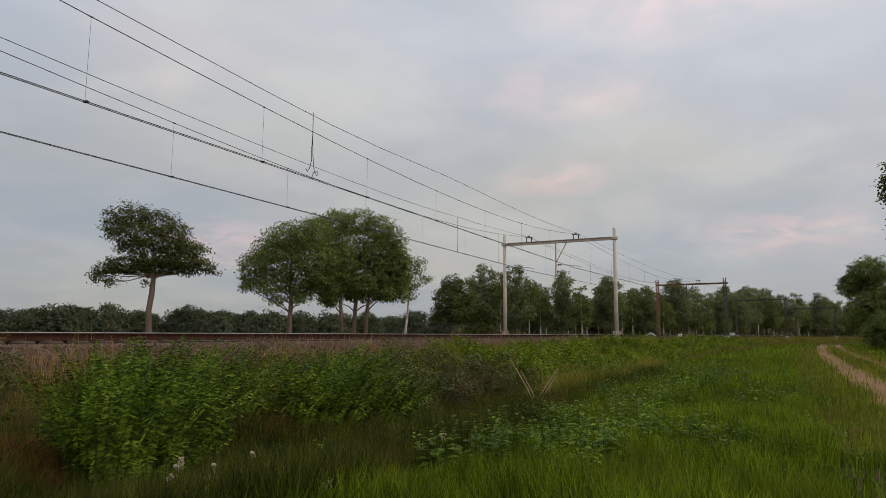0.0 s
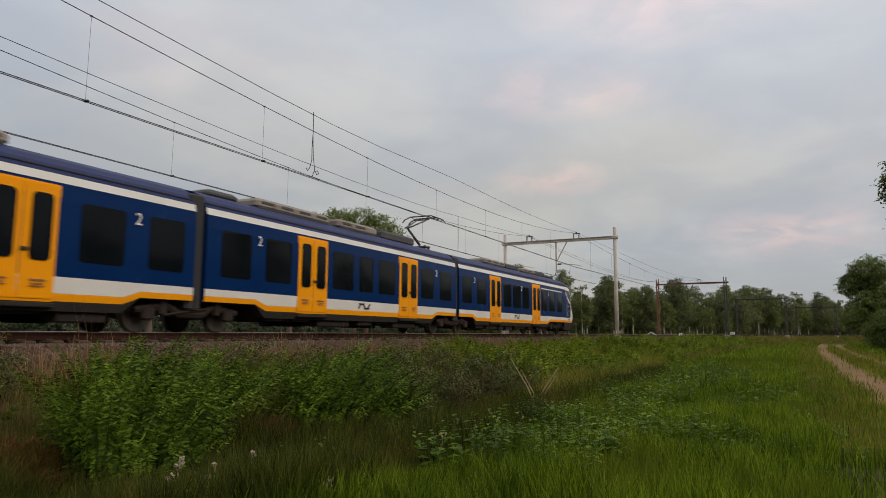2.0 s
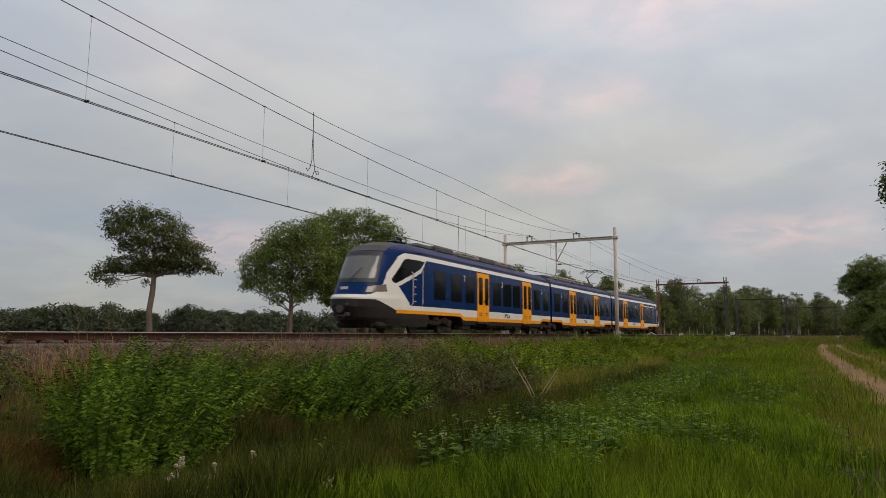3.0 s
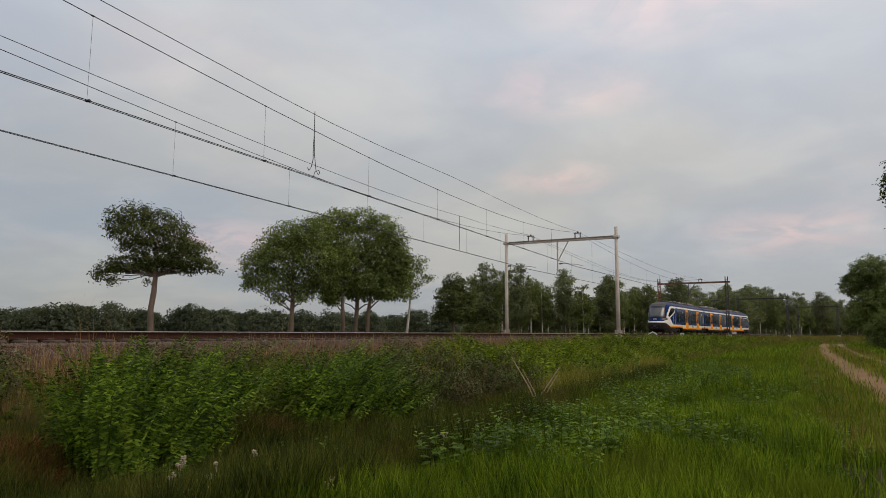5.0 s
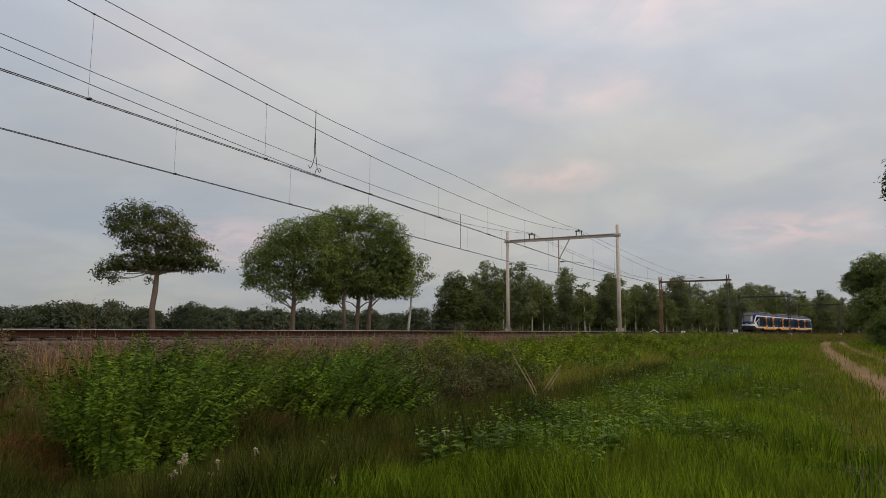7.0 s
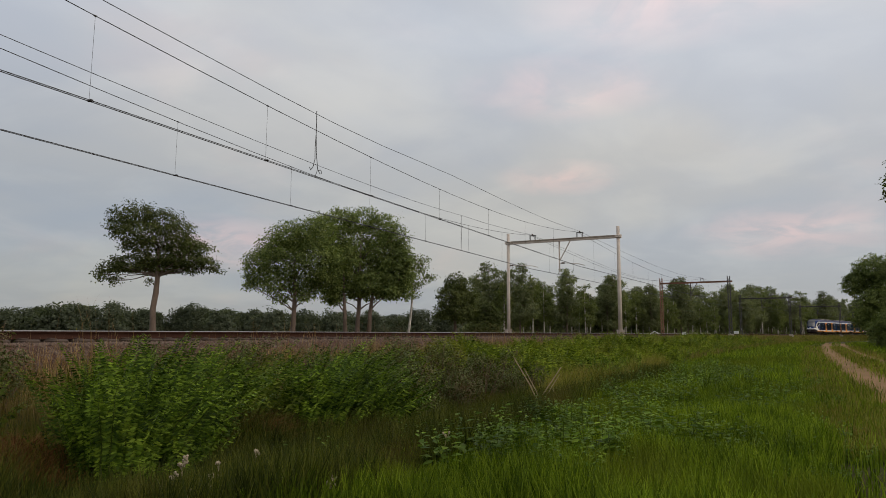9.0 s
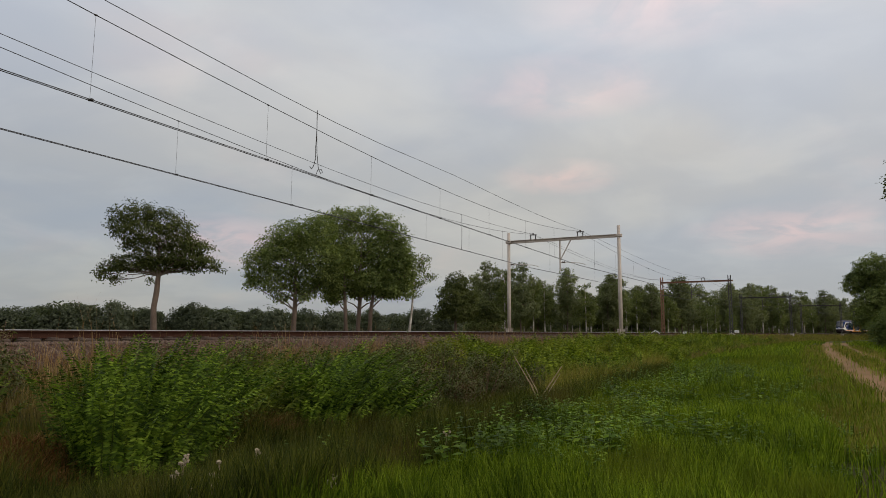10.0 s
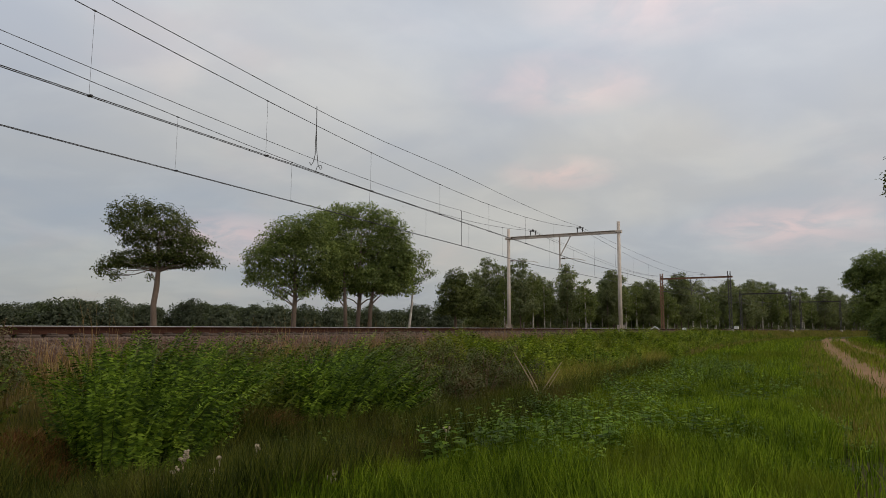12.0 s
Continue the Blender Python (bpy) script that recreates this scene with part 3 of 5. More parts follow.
U_Z = ([0.28, 0.6, 1.0, 1.35, 1.5, 1.9, 2.6, 3.2, 3.5, 3.7, 3.8, 3.85], [28.1, 28.75, 29.05, 29.1, 28.9, 28.65, 28.3, 27.95, 27.5, 26.8, 26.0, 25.2])
NOSE_FROM = 24.6


def half_width(z):
    return float(np.interp(z, *W_Z))


def car_body(name, u0, u1, raised):
    """The painted shell: bands of paint are faces of their own; the skirt and the yellow band step up over the bogies."""
    us = {u0, u1}
    for a, b in raised:
        us |= {u for u in (a - 0.45, a, b, b + 0.45) if u0 < u < u1}
    us = sorted(us)
    v, f, idx = [], [], []
    secs = []
    for u in us:
        k = max((np.interp(u, [a - 0.45, a, b, b + 0.45], [0, 1, 1, 0]) for a, b in raised), default=0.0)
        zs = [0.42 + 0.36 * k, 0.62 + 0.17 * k, 0.78 + 0.15 * k, 1.12, 2.0, 2.7, 3.06, 3.24, 3.36, 3.45, 3.52, 3.6, 3.66, 3.72, 3.76, 3.80, 3.83, 3.85]
        half = [(half_width(z), z) for z in zs]
        secs.append(half + [(-x, z) for x, z in reversed(half)])
    n = len(secs[0])
    h = n // 2
    band = [0, 1, 2, 3, 3, 3, 2] + [4] * (h - 8)
    for u, sec in zip(us, secs):
        v += [(x, u, z) for x, z in sec]
    for j in range(len(us) - 1):
        for i in range(n):
            f.append((j * n + i, (j + 1) * n + i, (j + 1) * n + (i + 1) % n, j * n + (i + 1) % n))
            idx.append(band[i] if i < h - 1 else 4 if i == h - 1 else 0 if i == n - 1 else band[n - 2 - i])
    me = bpy.data.meshes.new(name)
    caps = [tuple(range(n)), tuple(reversed(range((len(us) - 1) * n, len(us) * n)))]
    me.from_pydata(v, [], f + caps)
    for k in ("skirt", "yellow", "white", "blue", "roof_blue"):
        me.materials.append(M[k])
    me.polygons.foreach_set("material_index", idx + [3, 3])
    me.update()
    return me


def inside(poly, x, y):
    hit = False
    for i in range(len(poly)):
        (x0, y0), (x1, y1) = poly[i - 1], poly[i]
        if (y0 > y) != (y1 > y) and x < x0 + (y - y0) / (y1 - y0) * (x1 - x0):
            hit = not hit
    return hit


CAB_WINDOW = [(24.95, 3.0), (26.25, 3.02), (26.45, 2.96), (27.22, 2.12), (27.2, 2.04), (27.0, 1.96), (25.35, 2.66)]
CAB_WHITE = [(24.5, 3.06), (24.5, 3.24), (26.35, 3.24), (26.75, 3.08), (27.42, 2.38), (27.62, 1.95), (27.9, 1.62), (28.3, 1.47), (29.4, 1.44), (29.4, 0.9), (24.5, 0.93), (24.5, 1.12), (26.1, 1.12), (26.85, 1.86), (25.3, 2.50), (25.0, 2.86), (24.85, 3.06)]


def nose_kind(x, u, z):
    ax = abs(x)
    if z < 0.93 and u < 27.0:
        return "skirt" if z < 0.79 else "yellow"
    if z < 0.90 + max(u - 27.0, 0) * 0.36 and z < 1.29:
        return "recess" if ax < 0.62 and z > 0.5 and u > 28.2 else "bumper"
    if u > 27.2 and 1.96 < z < 3.20 and ax < 0.92 - 0.05 * (z - 1.92):
        return "windscreen" if 2.10 < z < 3.02 and ax < 0.86 - 0.05 * (z - 1.92) else "screen_frame"
    if u > 26.2 and ax < 0.86 and 3.24 < z < 3.72:
        return "brow"
    if 1.54 + 0.16 * (ax - 0.7) < z < 1.76 + 0.36 * (ax - 0.7) and 0.74 < ax < 1.26 and u > 27.5:
        return "headlight"
    if ax > 0.9 and inside(CAB_WINDOW, u, z):
        return "cab_window"
    if inside(CAB_WHITE, u, z):
        return "white"
    return "roof" if z > 3.36 and u < 27.0 else "blue"


def cab_nose(parent, flip):
    zs = np.concatenate([np.linspace(0.28, 3.3, 160), np.linspace(3.32, 3.85, 26)])
    e = 0.88
    fine = np.linspace(-math.pi / 2, math.pi / 2, 4001)
    ring = np.stack([np.sign(np.sin(fine)) * np.abs(np.sin(fine)) ** e * 1.43, 4.4 * np.abs(np.cos(fine)) ** e], axis=1)
    run = np.concatenate([[0], np.cumsum(np.linalg.norm(np.diff(ring, axis=0), axis=1))])
    ph = np.interp(np.linspace(0, run[-1], 241), run, fine)
    v = np.empty((len(zs), len(ph), 3))
    for j, z in enumerate(zs):
        uf = float(np.interp(z, *U_Z))
        w = half_width(z)
        v[j, :, 0] = np.sign(np.sin(ph)) * np.abs(np.sin(ph)) ** e * w
        v[j, :, 1] = NOSE_FROM + (uf - NOSE_FROM) * np.abs(np.cos(ph)) ** e
        v[j, :, 2] = z
    groups = {}
    for j in range(len(zs) - 1):
        for i in range(len(ph) - 1):
            c = (v[j, i] + v[j + 1, i + 1]) / 2
            groups.setdefault(nose_kind(*c), []).append((j, i))
    looks = {"white": ("white", ""), "blue": ("blue", ""), "roof": ("roof_blue", ""), "skirt": ("skirt", ""), "yellow": ("yellow", ""), "bumper": ("skirt", "dark grey front bumper"),
             "windscreen": ("screen", "large raked windscreen"), "screen_frame": ("black", "black windscreen surround"), "recess": ("black", "black coupler recess"), "brow": ("roof_dark", "dark panel over the windscreen"), "headlight": ("lamp_glass", "dark lens headlight"), "cab_window": ("glass", "black cab side window")}
    paint = ["white", "blue", "roof", "skirt", "yellow"]

    def grab(kinds, push):
        cells = [(k, c) for k in kinds for c in groups.get(k, [])]
        ids, vs, q, mi = {}, [], [], []
        for k, (j, i) in cells:
            quad = []
            for a, b in ((j, i), (j, i + 1), (j + 1, i + 1), (j + 1, i)):
                if (a, b) not in ids:
                    ids[(a, b)] = len(vs)
                    x, u, z = v[a, b]
                    n = Vector((x / 1.43, (u - NOSE_FROM) / 4.5, 0.15)).normalized() * push
                    vs.append((x + n.x, (u + n.y) * 1, z))
                quad.append(ids[(a, b)])
            q.append(quad[::-1])
            mi.append(kinds.index(k))
        return vs, q, mi
    vs, q, mi = grab(paint, 0.0)
    if flip:
        vs = [(-x, -u, z) for x, u, z in vs]
    part("cab_shell", np_mesh("cab_shell", vs, q, mats=[M[looks[k][0]] for k in paint], index=mi, smooth=True), None, parent)
    for k in ("windscreen", "screen_frame", "brow", "bumper", "recess"):
        vs, q, mi = grab([k], 0.004)
        if flip:
            vs = [(-x, -u, z) for x, u, z in vs]
        part(k, np_mesh(k, vs, q, mats=[M[looks[k][0]]], smooth=True), None, parent, looks[k][1])
    for k in ("headlight", "cab_window"):
        full = groups.get(k, [])
        for side in (-1, 1):
            groups[k] = [c for c in full if (c[1] - 120 + 0.5) * side > 0]
            vs, q, mi = grab([k], 0.004)
            if flip:
                vs = [(-x, -u, z) for x, u, z in vs]
            part(k, np_mesh(k, vs, q, mats=[M[looks[k][0]]], smooth=True), None, parent, looks[k][1])


def plate(side, u0, u1, z0, z1, x, r=0.07, depth=0.02, seg=3):
    """A rounded panel standing on the car's side."""
    pts = []
    for cu, cz, a0 in ((u1 - r, z1 - r, 0), (u0 + r, z1 - r, 90), (u0 + r, z0 + r, 180), (u1 - r, z0 + r, 270)):
        for k in range(seg + 1):
            t = radians(a0 + 90 * k / seg)
            pts.append((cu + r * math.cos(t), cz + r * math.sin(t)))
    n = len(pts)
    taper = lambda z: half_width(z) - 1.43
    front = [(side * (x + depth + taper(z)), u, z) for u, z in pts]
    back = [(side * (x - 0.01 + taper(z)), u, z) for u, z in pts]
    faces = [tuple(range(n)), tuple(reversed(range(n, 2 * n)))] + [(i, n + i, n + (i + 1) % n, (i + 1) % n) for i in range(n)]
    if side < 0:
        faces = [tuple(reversed(f)) for f in faces]
    return Solid().add(front + back, faces)


def lettering(text, size, parent, u, z, x, mat):
    cu = bpy.data.curves.new("class_number", "FONT")
    cu.body, cu.size, cu.extrude, cu.align_x = text, size, 0.004, "CENTER"
    ob = new("class_number", cu)
    me = bpy.data.meshes.new_from_object(ob)
    bpy.data.objects.remove(ob)
    me.materials.append(mat)
    n = part("class_number", me, None, parent, "white class number " + text)
    n.matrix_local = Matrix.Translation((x, u, z)) @ Matrix(((0, 0, 1, 0), (1, 0, 0, 0), (0, 1, 0, 0), (0, 0, 0, 1)))
    return n


def train_door(parent, side, u0, u1):
    mid = (u0 + u1) / 2
    d = part("door", plate(side, u0, u1, 0.60, 3.0, 1.43, 0.05, 0.012), M["yellow"], parent, "orange double sliding door")
    for a, b in ((u0 + 0.03, mid - 0.012), (mid + 0.012, u1 - 0.03)):
        part("door_leaf", plate(side, a, b, 0.66, 2.96, 1.44, 0.04, 0.022), M["yellow"], d)
        part("door_window", plate(side, a + 0.16, b - 0.13, 1.42, 2.78, 1.463, 0.10, 0.006), M["glass"], d, "tall dark door window")
    for a in (u0 + 0.38, u1 - 0.38):
        part("notice", Solid().box((side * 1.4665, a, 1.02), (0.006, 0.34, 0.035)).box((side * 1.4665, a, 0.95), (0.006, 0.26, 0.02)).box((side * 1.4665, a, 0.90), (0.006, 0.32, 0.02)), M["rust_steel"], d)
    part("door_button", Solid().box((side * 1.475, mid + 0.06, 1.62), (0.03, 0.16, 0.07), 0.01), M["black"], d)
    part("step", Solid().box((side * 1.42, mid, 0.53), (0.16, u1 - u0, 0.10), 0.02), M["skirt"], d)


def bogie(parent, u, wheelbase=2.6):
    b = part("bogie_frame", Solid().box((0, u, 0.58), (2.1, wheelbase - 0.6, 0.22), 0.05), M["bogie"], parent, "rust-brown bogie")
    for side in (-1, 1):
        g = Solid()
        pts = [(side * 1.12, u - wheelbase / 2 - 0.35, 0.52), (side * 1.12, u - 0.75, 0.66), (side * 1.12, u - 0.4, 0.46), (side * 1.12, u + 0.4, 0.46), (side * 1.12, u + 0.75, 0.66), (side * 1.12, u + wheelbase / 2 + 0.35, 0.52)]
        g.tube(pts, [0.09, 0.11, 0.12, 0.12, 0.11, 0.09], 8)
        for k in (-1, 1):
            g.box((side * 1.16, u + k * wheelbase / 2, 0.44), (0.22, 0.36, 0.32), 0.05)
            g.disc((side * 1.16, u + k * (wheelbase / 2 - 0.42), 0.62), (0, 0, 1), 0.12, 0.34, 12)
        g.disc((side * 1.1, u, 0.74), (0, 0, 1), 0.24, 0.34, 14)
        g.tube([(side * 1.24, u - 0.9, 0.42), (side * 1.24, u + 0.5, 0.6)], 0.035, 6)
        part("side_frame", g, M["bogie"], b)
    for k in (-1, 1):
        g = Solid()
        g.tube([(-0.95, u + k * wheelbase / 2, 0.425), (0.95, u + k * wheelbase / 2, 0.425)], 0.08, 10)
        ws = part("wheelset", g, M["wheel"], parent)
        for side in (-1, 1):
            c = (side * 0.755, u + k * wheelbase / 2, 0.425)
            rim = ((-0.07, 0.40), (-0.065, 0.45), (-0.04, 0.45), (-0.03, 0.423), (0.065, 0.42), (0.07, 0.38), (0.04, 0.34), (0.02, 0.15), (0.06, 0.12), (0.06, 0.02))
            part("wheel", Solid().disc(c, (side, 0, 0), 0.42, 0.13, 28, rim), M["wheel"], ws)


def underfloor(parent, u0, u1, rng):
    u = u0
    while u < u1 - 0.6:
        ln = min(rng.uniform(0.8, 2.0), u1 - u)
        h = rng.uniform(0.12, 0.3)
        for side in (-1, 1):
            part("equipment_box", Solid().box((side * 0.95, u + ln / 2, 0.43 - h / 2 + 0.05), (0.6, ln - 0.12, h), 0.03), M["skirt"], parent)
        u += ln + rng.uniform(0.1, 0.5)


def roof_units(parent, spans):
    """Equipment on the roof: (start, end, height, look)."""
    for u0, u1, h, lk in spans:
        g = Solid().box((0, (u0 + u1) / 2, 3.77 + h / 2), (1.75 if lk == "kit" else 1.5, u1 - u0, h + 0.14), 0.09)
        b = part("roof_unit", g, M["roof_kit" if lk == "kit" else "roof_dark"], parent, "dusty grey roof equipment box")
        if lk == "kit":
            for k in range(int((u1 - u0) / 0.9)):
                part("grille", Solid().box((0.80, u0 + 0.5 + k * 0.9, 3.80 + h / 2), (0.18, 0.6, h * 0.55), 0.02), M["roof_dark"], b)


def side_paint_marks(parent, side, u):
    """The operator's mark as plain dark bars on the white band."""
    g = Solid()
    x = side * 1.434
    for du, dz, ln, a in ((-0.17, 0.07, 0.34, 0), (0.17, -0.07, 0.34, 0), (-0.30, -0.01, 0.22, 45), (0.30, 0.01, 0.22, 45), (0.0, 0.0, 0.24, -50)):
        g.box((x, u + du, 0.95 + dz), (0.008, ln, 0.06), 0.0, Matrix.Rotation(radians(a) * side, 3, "X"))
    part("operator_mark", g, M["black"], parent, "plain black mark on the white band")


def flipu(flip, a, b):
    return (-b, -a) if flip else (a, b)


END_WINDOWS = [(8.35, 9.4), (10.05, 11.15), (13.55, 14.65), (14.95, 16.15), (16.45, 17.55), (19.9, 20.95), (21.35, 22.5), (23.05, 24.15)]
MID_WINDOWS = [(-7.1, -5.95), (-5.35, -4.2), (-2.05, -0.82), (-0.45, 0.45), (0.85, 2.05), (4.2, 5.35), (5.95, 7.1)]


def end_car(front):
    flip = not front
    th = empty("train_car")
    rng = random.Random(3 if front else 8)
    raised = [(5.7, 9.55), (21.5, 27.6)]
    if flip:
        raised = [(-b, -a) for a, b in raised]
    a, b = flipu(flip, 8.0, NOSE_FROM + 0.01)
    part("body", car_body("body", a, b, raised), None, th)
    cab_nose(th, flip)
    for side in (1, -1):
        for w0, w1 in END_WINDOWS:
            a, b = flipu(flip, w0, w1)
            part("window", plate(side, a, b, 1.46, 2.72, 1.43, 0.09, 0.006), M["glass"], th, "dark tinted window")
        for d0, d1 in ((11.63, 13.16), (18.08, 19.59)):
            a, b = flipu(flip, d0, d1)
            train_door(th, side, a, b)
        for u in (25.2, 26.02):
            uu = -u if flip else u
            part("grab_rail", Solid().tube([(side * 1.38, uu, 1.15), (side * 1.45, uu, 1.22), (side * 1.45, uu, 2.42 if u > 25.5 else 2.6), (side * 1.36, uu, 2.5 if u > 25.5 else 2.68)], 0.022, 6), M["galv"], th)
        for z in (1.3, 1.6, 1.9, 2.2):
            part("foothold", Solid().box((side * 1.40, -25.75 if flip else 25.75, z), (0.012, 0.16, 0.04)), M["galv"], th)
        side_paint_marks(th, side, -15.54 if flip else 15.54)
        if front:
            part("stripe", plate(side, 19.85, 24.15, 2.79, 2.85, 1.43, 0.02, 0.006), M["white"], th, "thin white first-class stripe")
            part("camera_box", Solid().box((side * 1.44, 25.7, 1.0), (0.02, 0.2, 0.12)), M["black"], th)
    if front:
        lettering("2", 0.40, th, 16.3, 2.46, 1.44, M["white"])
        lettering("2", 0.40, th, 9.72, 2.46, 1.44, M["white"])
        lettering("1", 0.40, th, 21.15, 2.40, 1.44, M["white"])
    else:
        for u in (-20.45, -16.3, -9.72):
            lettering("2", 0.40, th, u - 0.62 if u == -20.45 else u, 2.46, 1.44, M["white"])
    sg = -1 if flip else 1
    bogie(th, 23.6 * sg)
    a, b = flipu(flip, 10.2, 21.0)
    underfloor(th, a, b, rng)
    roof_units(th, [(*flipu(flip, p, q), h, k) for p, q, h, k in ((12.4, 15.2, 0.17, "kit"), (15.5, 17.6, 0.2, "dark"), (18.0, 20.4, 0.14, "kit"), (20.8, 22.6, 0.2, "dark"), (23.0, 24.4, 0.1, "dark"))])
    g = Solid().box((0, 25.0 * sg, 3.92), (0.5, 0.9, 0.08), 0.03).tube([(0.35, 25.2 * sg, 3.8), (0.35, 25.2 * sg, 4.02), (0.35, 25.5 * sg, 4.02)], 0.07, 8)
    part("roof_horn", g, M["black"], th)
    # coupler below the windscreen
    c = Solid().box((0, 28.55 * sg, 0.92), (0.6, 0.7, 0.34), 0.08).disc((0, 28.98 * sg, 0.92), (0, 1, 0), 0.16, 0.16, 14)
    for x, z, r in ((-0.32, 1.08, 0.05), (0.32, 1.08, 0.05), (-0.3, 0.72, 0.06), (0.3, 0.72, 0.06)):
        c.disc((x, 28.98 * sg, z), (0, 1, 0), r, 0.2, 10).tube([(x, 28.9 * sg, z), (x * 0.6, 29.04 * sg, z - 0.14), (x * 0.3, 28.9 * sg, z - 0.2)], 0.018, 5)
    c.box((0, 28.95 * sg, 1.12), (0.5, 0.12, 0.05), 0.01).box((0, 28.95 * sg, 0.66), (0.7, 0.1, 0.06), 0.01)
    part("coupler", c, M["dark_steel"], th, "dark coupler with hoses")
    part("snow_plough", Solid().box((0, 27.3 * sg, 0.33), (2.0, 1.2, 0.24), 0.08), M["skirt"], th)
    part("badge", Solid().box((0, 28.79 * sg, 1.70), (0.34, 0.04, 0.11), 0.015), M["white"], th, "small plain white badge")
    part("wiper", Solid().tube([(0.1, 28.70 * sg, 1.95), (0.5, 28.36 * sg, 2.5)], 0.018, 5), M["black"], th)
    for side in (1, -1):
        a, b = flipu(flip, 8.05, 26.6)
        part("roof_seam", Solid().box((side * 1.318, (a + b) / 2, 3.36), (0.03, b - a, 0.028)), M["black"], th)
    part("gangway", Solid().box((0, 7.86 * sg, 2.05), (2.66, 0.5, 3.0), 0.06), M["rubber"], th, "black bellows between the cars")
    return tagged(th, "blue, white and orange train car with sloped cab, " + ("leading" if front else "at the tail"), "train car", "train cars")


def middle_car():
    th = empty("train_car")
    rng = random.Random(4)
    part("body", car_body("body", -7.62, 7.62, [(-9.55, -5.7), (5.7, 9.55)]), None, th)
    for side in (1, -1):
        for a, b in MID_WINDOWS:
            part("window", plate(side, a, b, 1.46, 2.72, 1.43, 0.09, 0.006), M["glass"], th, "dark tinted window")
        for a, b in ((-3.9, -2.34), (2.34, 3.9)):
            train_door(th, side, a, b)
        side_paint_marks(th, side, -0.1)
    for side in (1, -1):
        part("roof_seam", Solid().box((side * 1.318, 0, 3.36), (0.03, 15.2, 0.028)), M["black"], th)
    for u in (-5.62, 5.6):
        lettering("2", 0.40, th, u, 2.46, 1.44, M["white"])
    bogie(th, 7.82)
    bogie(th, -7.82)
    underfloor(th, -5.2, 5.2, rng)
    roof_units(th, [(-7.0, -5.8, 0.1, "dark"), (-5.2, -1.5, 0.18, "kit"), (-1.0, 1.6, 0.2, "kit"), (2.2, 4.85, 0.24, "dark")])
    # single-arm pantograph
    pan = part("pantograph", Solid().box((0, 6.62, 3.93), (0.9, 0.5, 0.06), 0.02), M["dark_steel"], th, "raised single-arm pantograph")
    for x in (-0.4, 0.4):
        for u in (6.45, 6.8):
            part("insulator", Solid().disc((x, u, 3.86), (0, 0, 1), 0.07, 0.26, 10, ((-0.13, 0.05), (-0.06, 0.09), (0, 0.05), (0.06, 0.09), (0.13, 0.05))), M["insulator"], pan)
    g = Solid().tube([(0, 6.7, 4.05), (0, 5.5, 4.68)], [0.06, 0.05], 8).tube([(0.12, 6.3, 4.05), (0.1, 5.35, 4.60)], 0.02, 6)
    part("lower_arm", g, M["dark_steel"], pan)
    g = Solid()
    for x in (-0.3, 0.3):
        g.tube([(x * 0.3, 5.5, 4.68), (x, 7.0, 5.28)], [0.04, 0.025], 6)
    part("upper_arm", g, M["dark_steel"], pan)
    g = Solid()
    for u in (6.75, 7.35):
        pts = [(-0.95, u, 5.16), (-0.85, u, 5.28), (-0.55, u, 5.40), (0.55, u, 5.40), (0.85, u, 5.28), (0.95, u, 5.16)]
        g.tube(pts, 0.03, 6)
    g.tube([(-0.3, 7.05, 5.28), (0.3, 7.05, 5.28)], 0.03, 6)
    for x in (-0.45, 0.45):
        g.tube([(x, 6.75, 5.38), (x, 7.05, 5.28), (x, 7.35, 5.38)], 0.02, 6)
    part("collector_head", g, M["dark_steel"], pan)
    return tagged(th, "blue, white and orange electric train car with raised pantograph", "train car", "train cars")


CARS = [(end_car(True), 8.0, 23.6), (middle_car(), -7.8, 7.8), (end_car(False), -23.6, -8.0)]


def motions():
    """The three cars run along the curve at a steady speed; each stands on its two bogies."""
    for car, a, b in CARS:
        rows = []
        for i in range(25):
            t = 0.5 * i
            s = S_AT_0 + SPEED * t
            p, q = P(s + a, 0, 0), P(s + b, 0, 0)
            d = (q - p).normalized()
            turn = math.atan2(d.x, d.y)
            o = p - d * a
            rows.append((t, pose(o.x, o.y, 0.0, 0, 0, -math.degrees(turn))))
        walk(car, rows)


# ---- plants: helpers ----
def leaf_verts(p, d, n, ln, wd, fold=0.25):
    """Diamond leaves: base points p, directions d, face normals n; arrays."""
    d = d / np.linalg.norm(d, axis=1, keepdims=True)
    s = np.cross(d, n)
    s /= np.linalg.norm(s, axis=1, keepdims=True) + 1e-9
    up = np.cross(s, d)
    ln, wd = ln[:, None], wd[:, None]
    v = np.empty((len(p), 4, 3))
    v[:, 0] = p
    v[:, 1] = p + d * ln * 0.45 + s * wd * 0.5 + up * wd * fold
    v[:, 2] = p + d * ln
    v[:, 3] = p + d * ln * 0.45 - s * wd * 0.5 + up * wd * fold
    return v


def leaf_mesh(name, v, mat):
    n = len(v)
    return np_mesh(name, v.reshape(-1, 3), np.arange(n * 4).reshape(n, 4), mats=[mat])


def unit(rng, n):
    v = rng.normal(size=(n, 3))
    return v / np.linalg.norm(v, axis=1, keepdims=True)


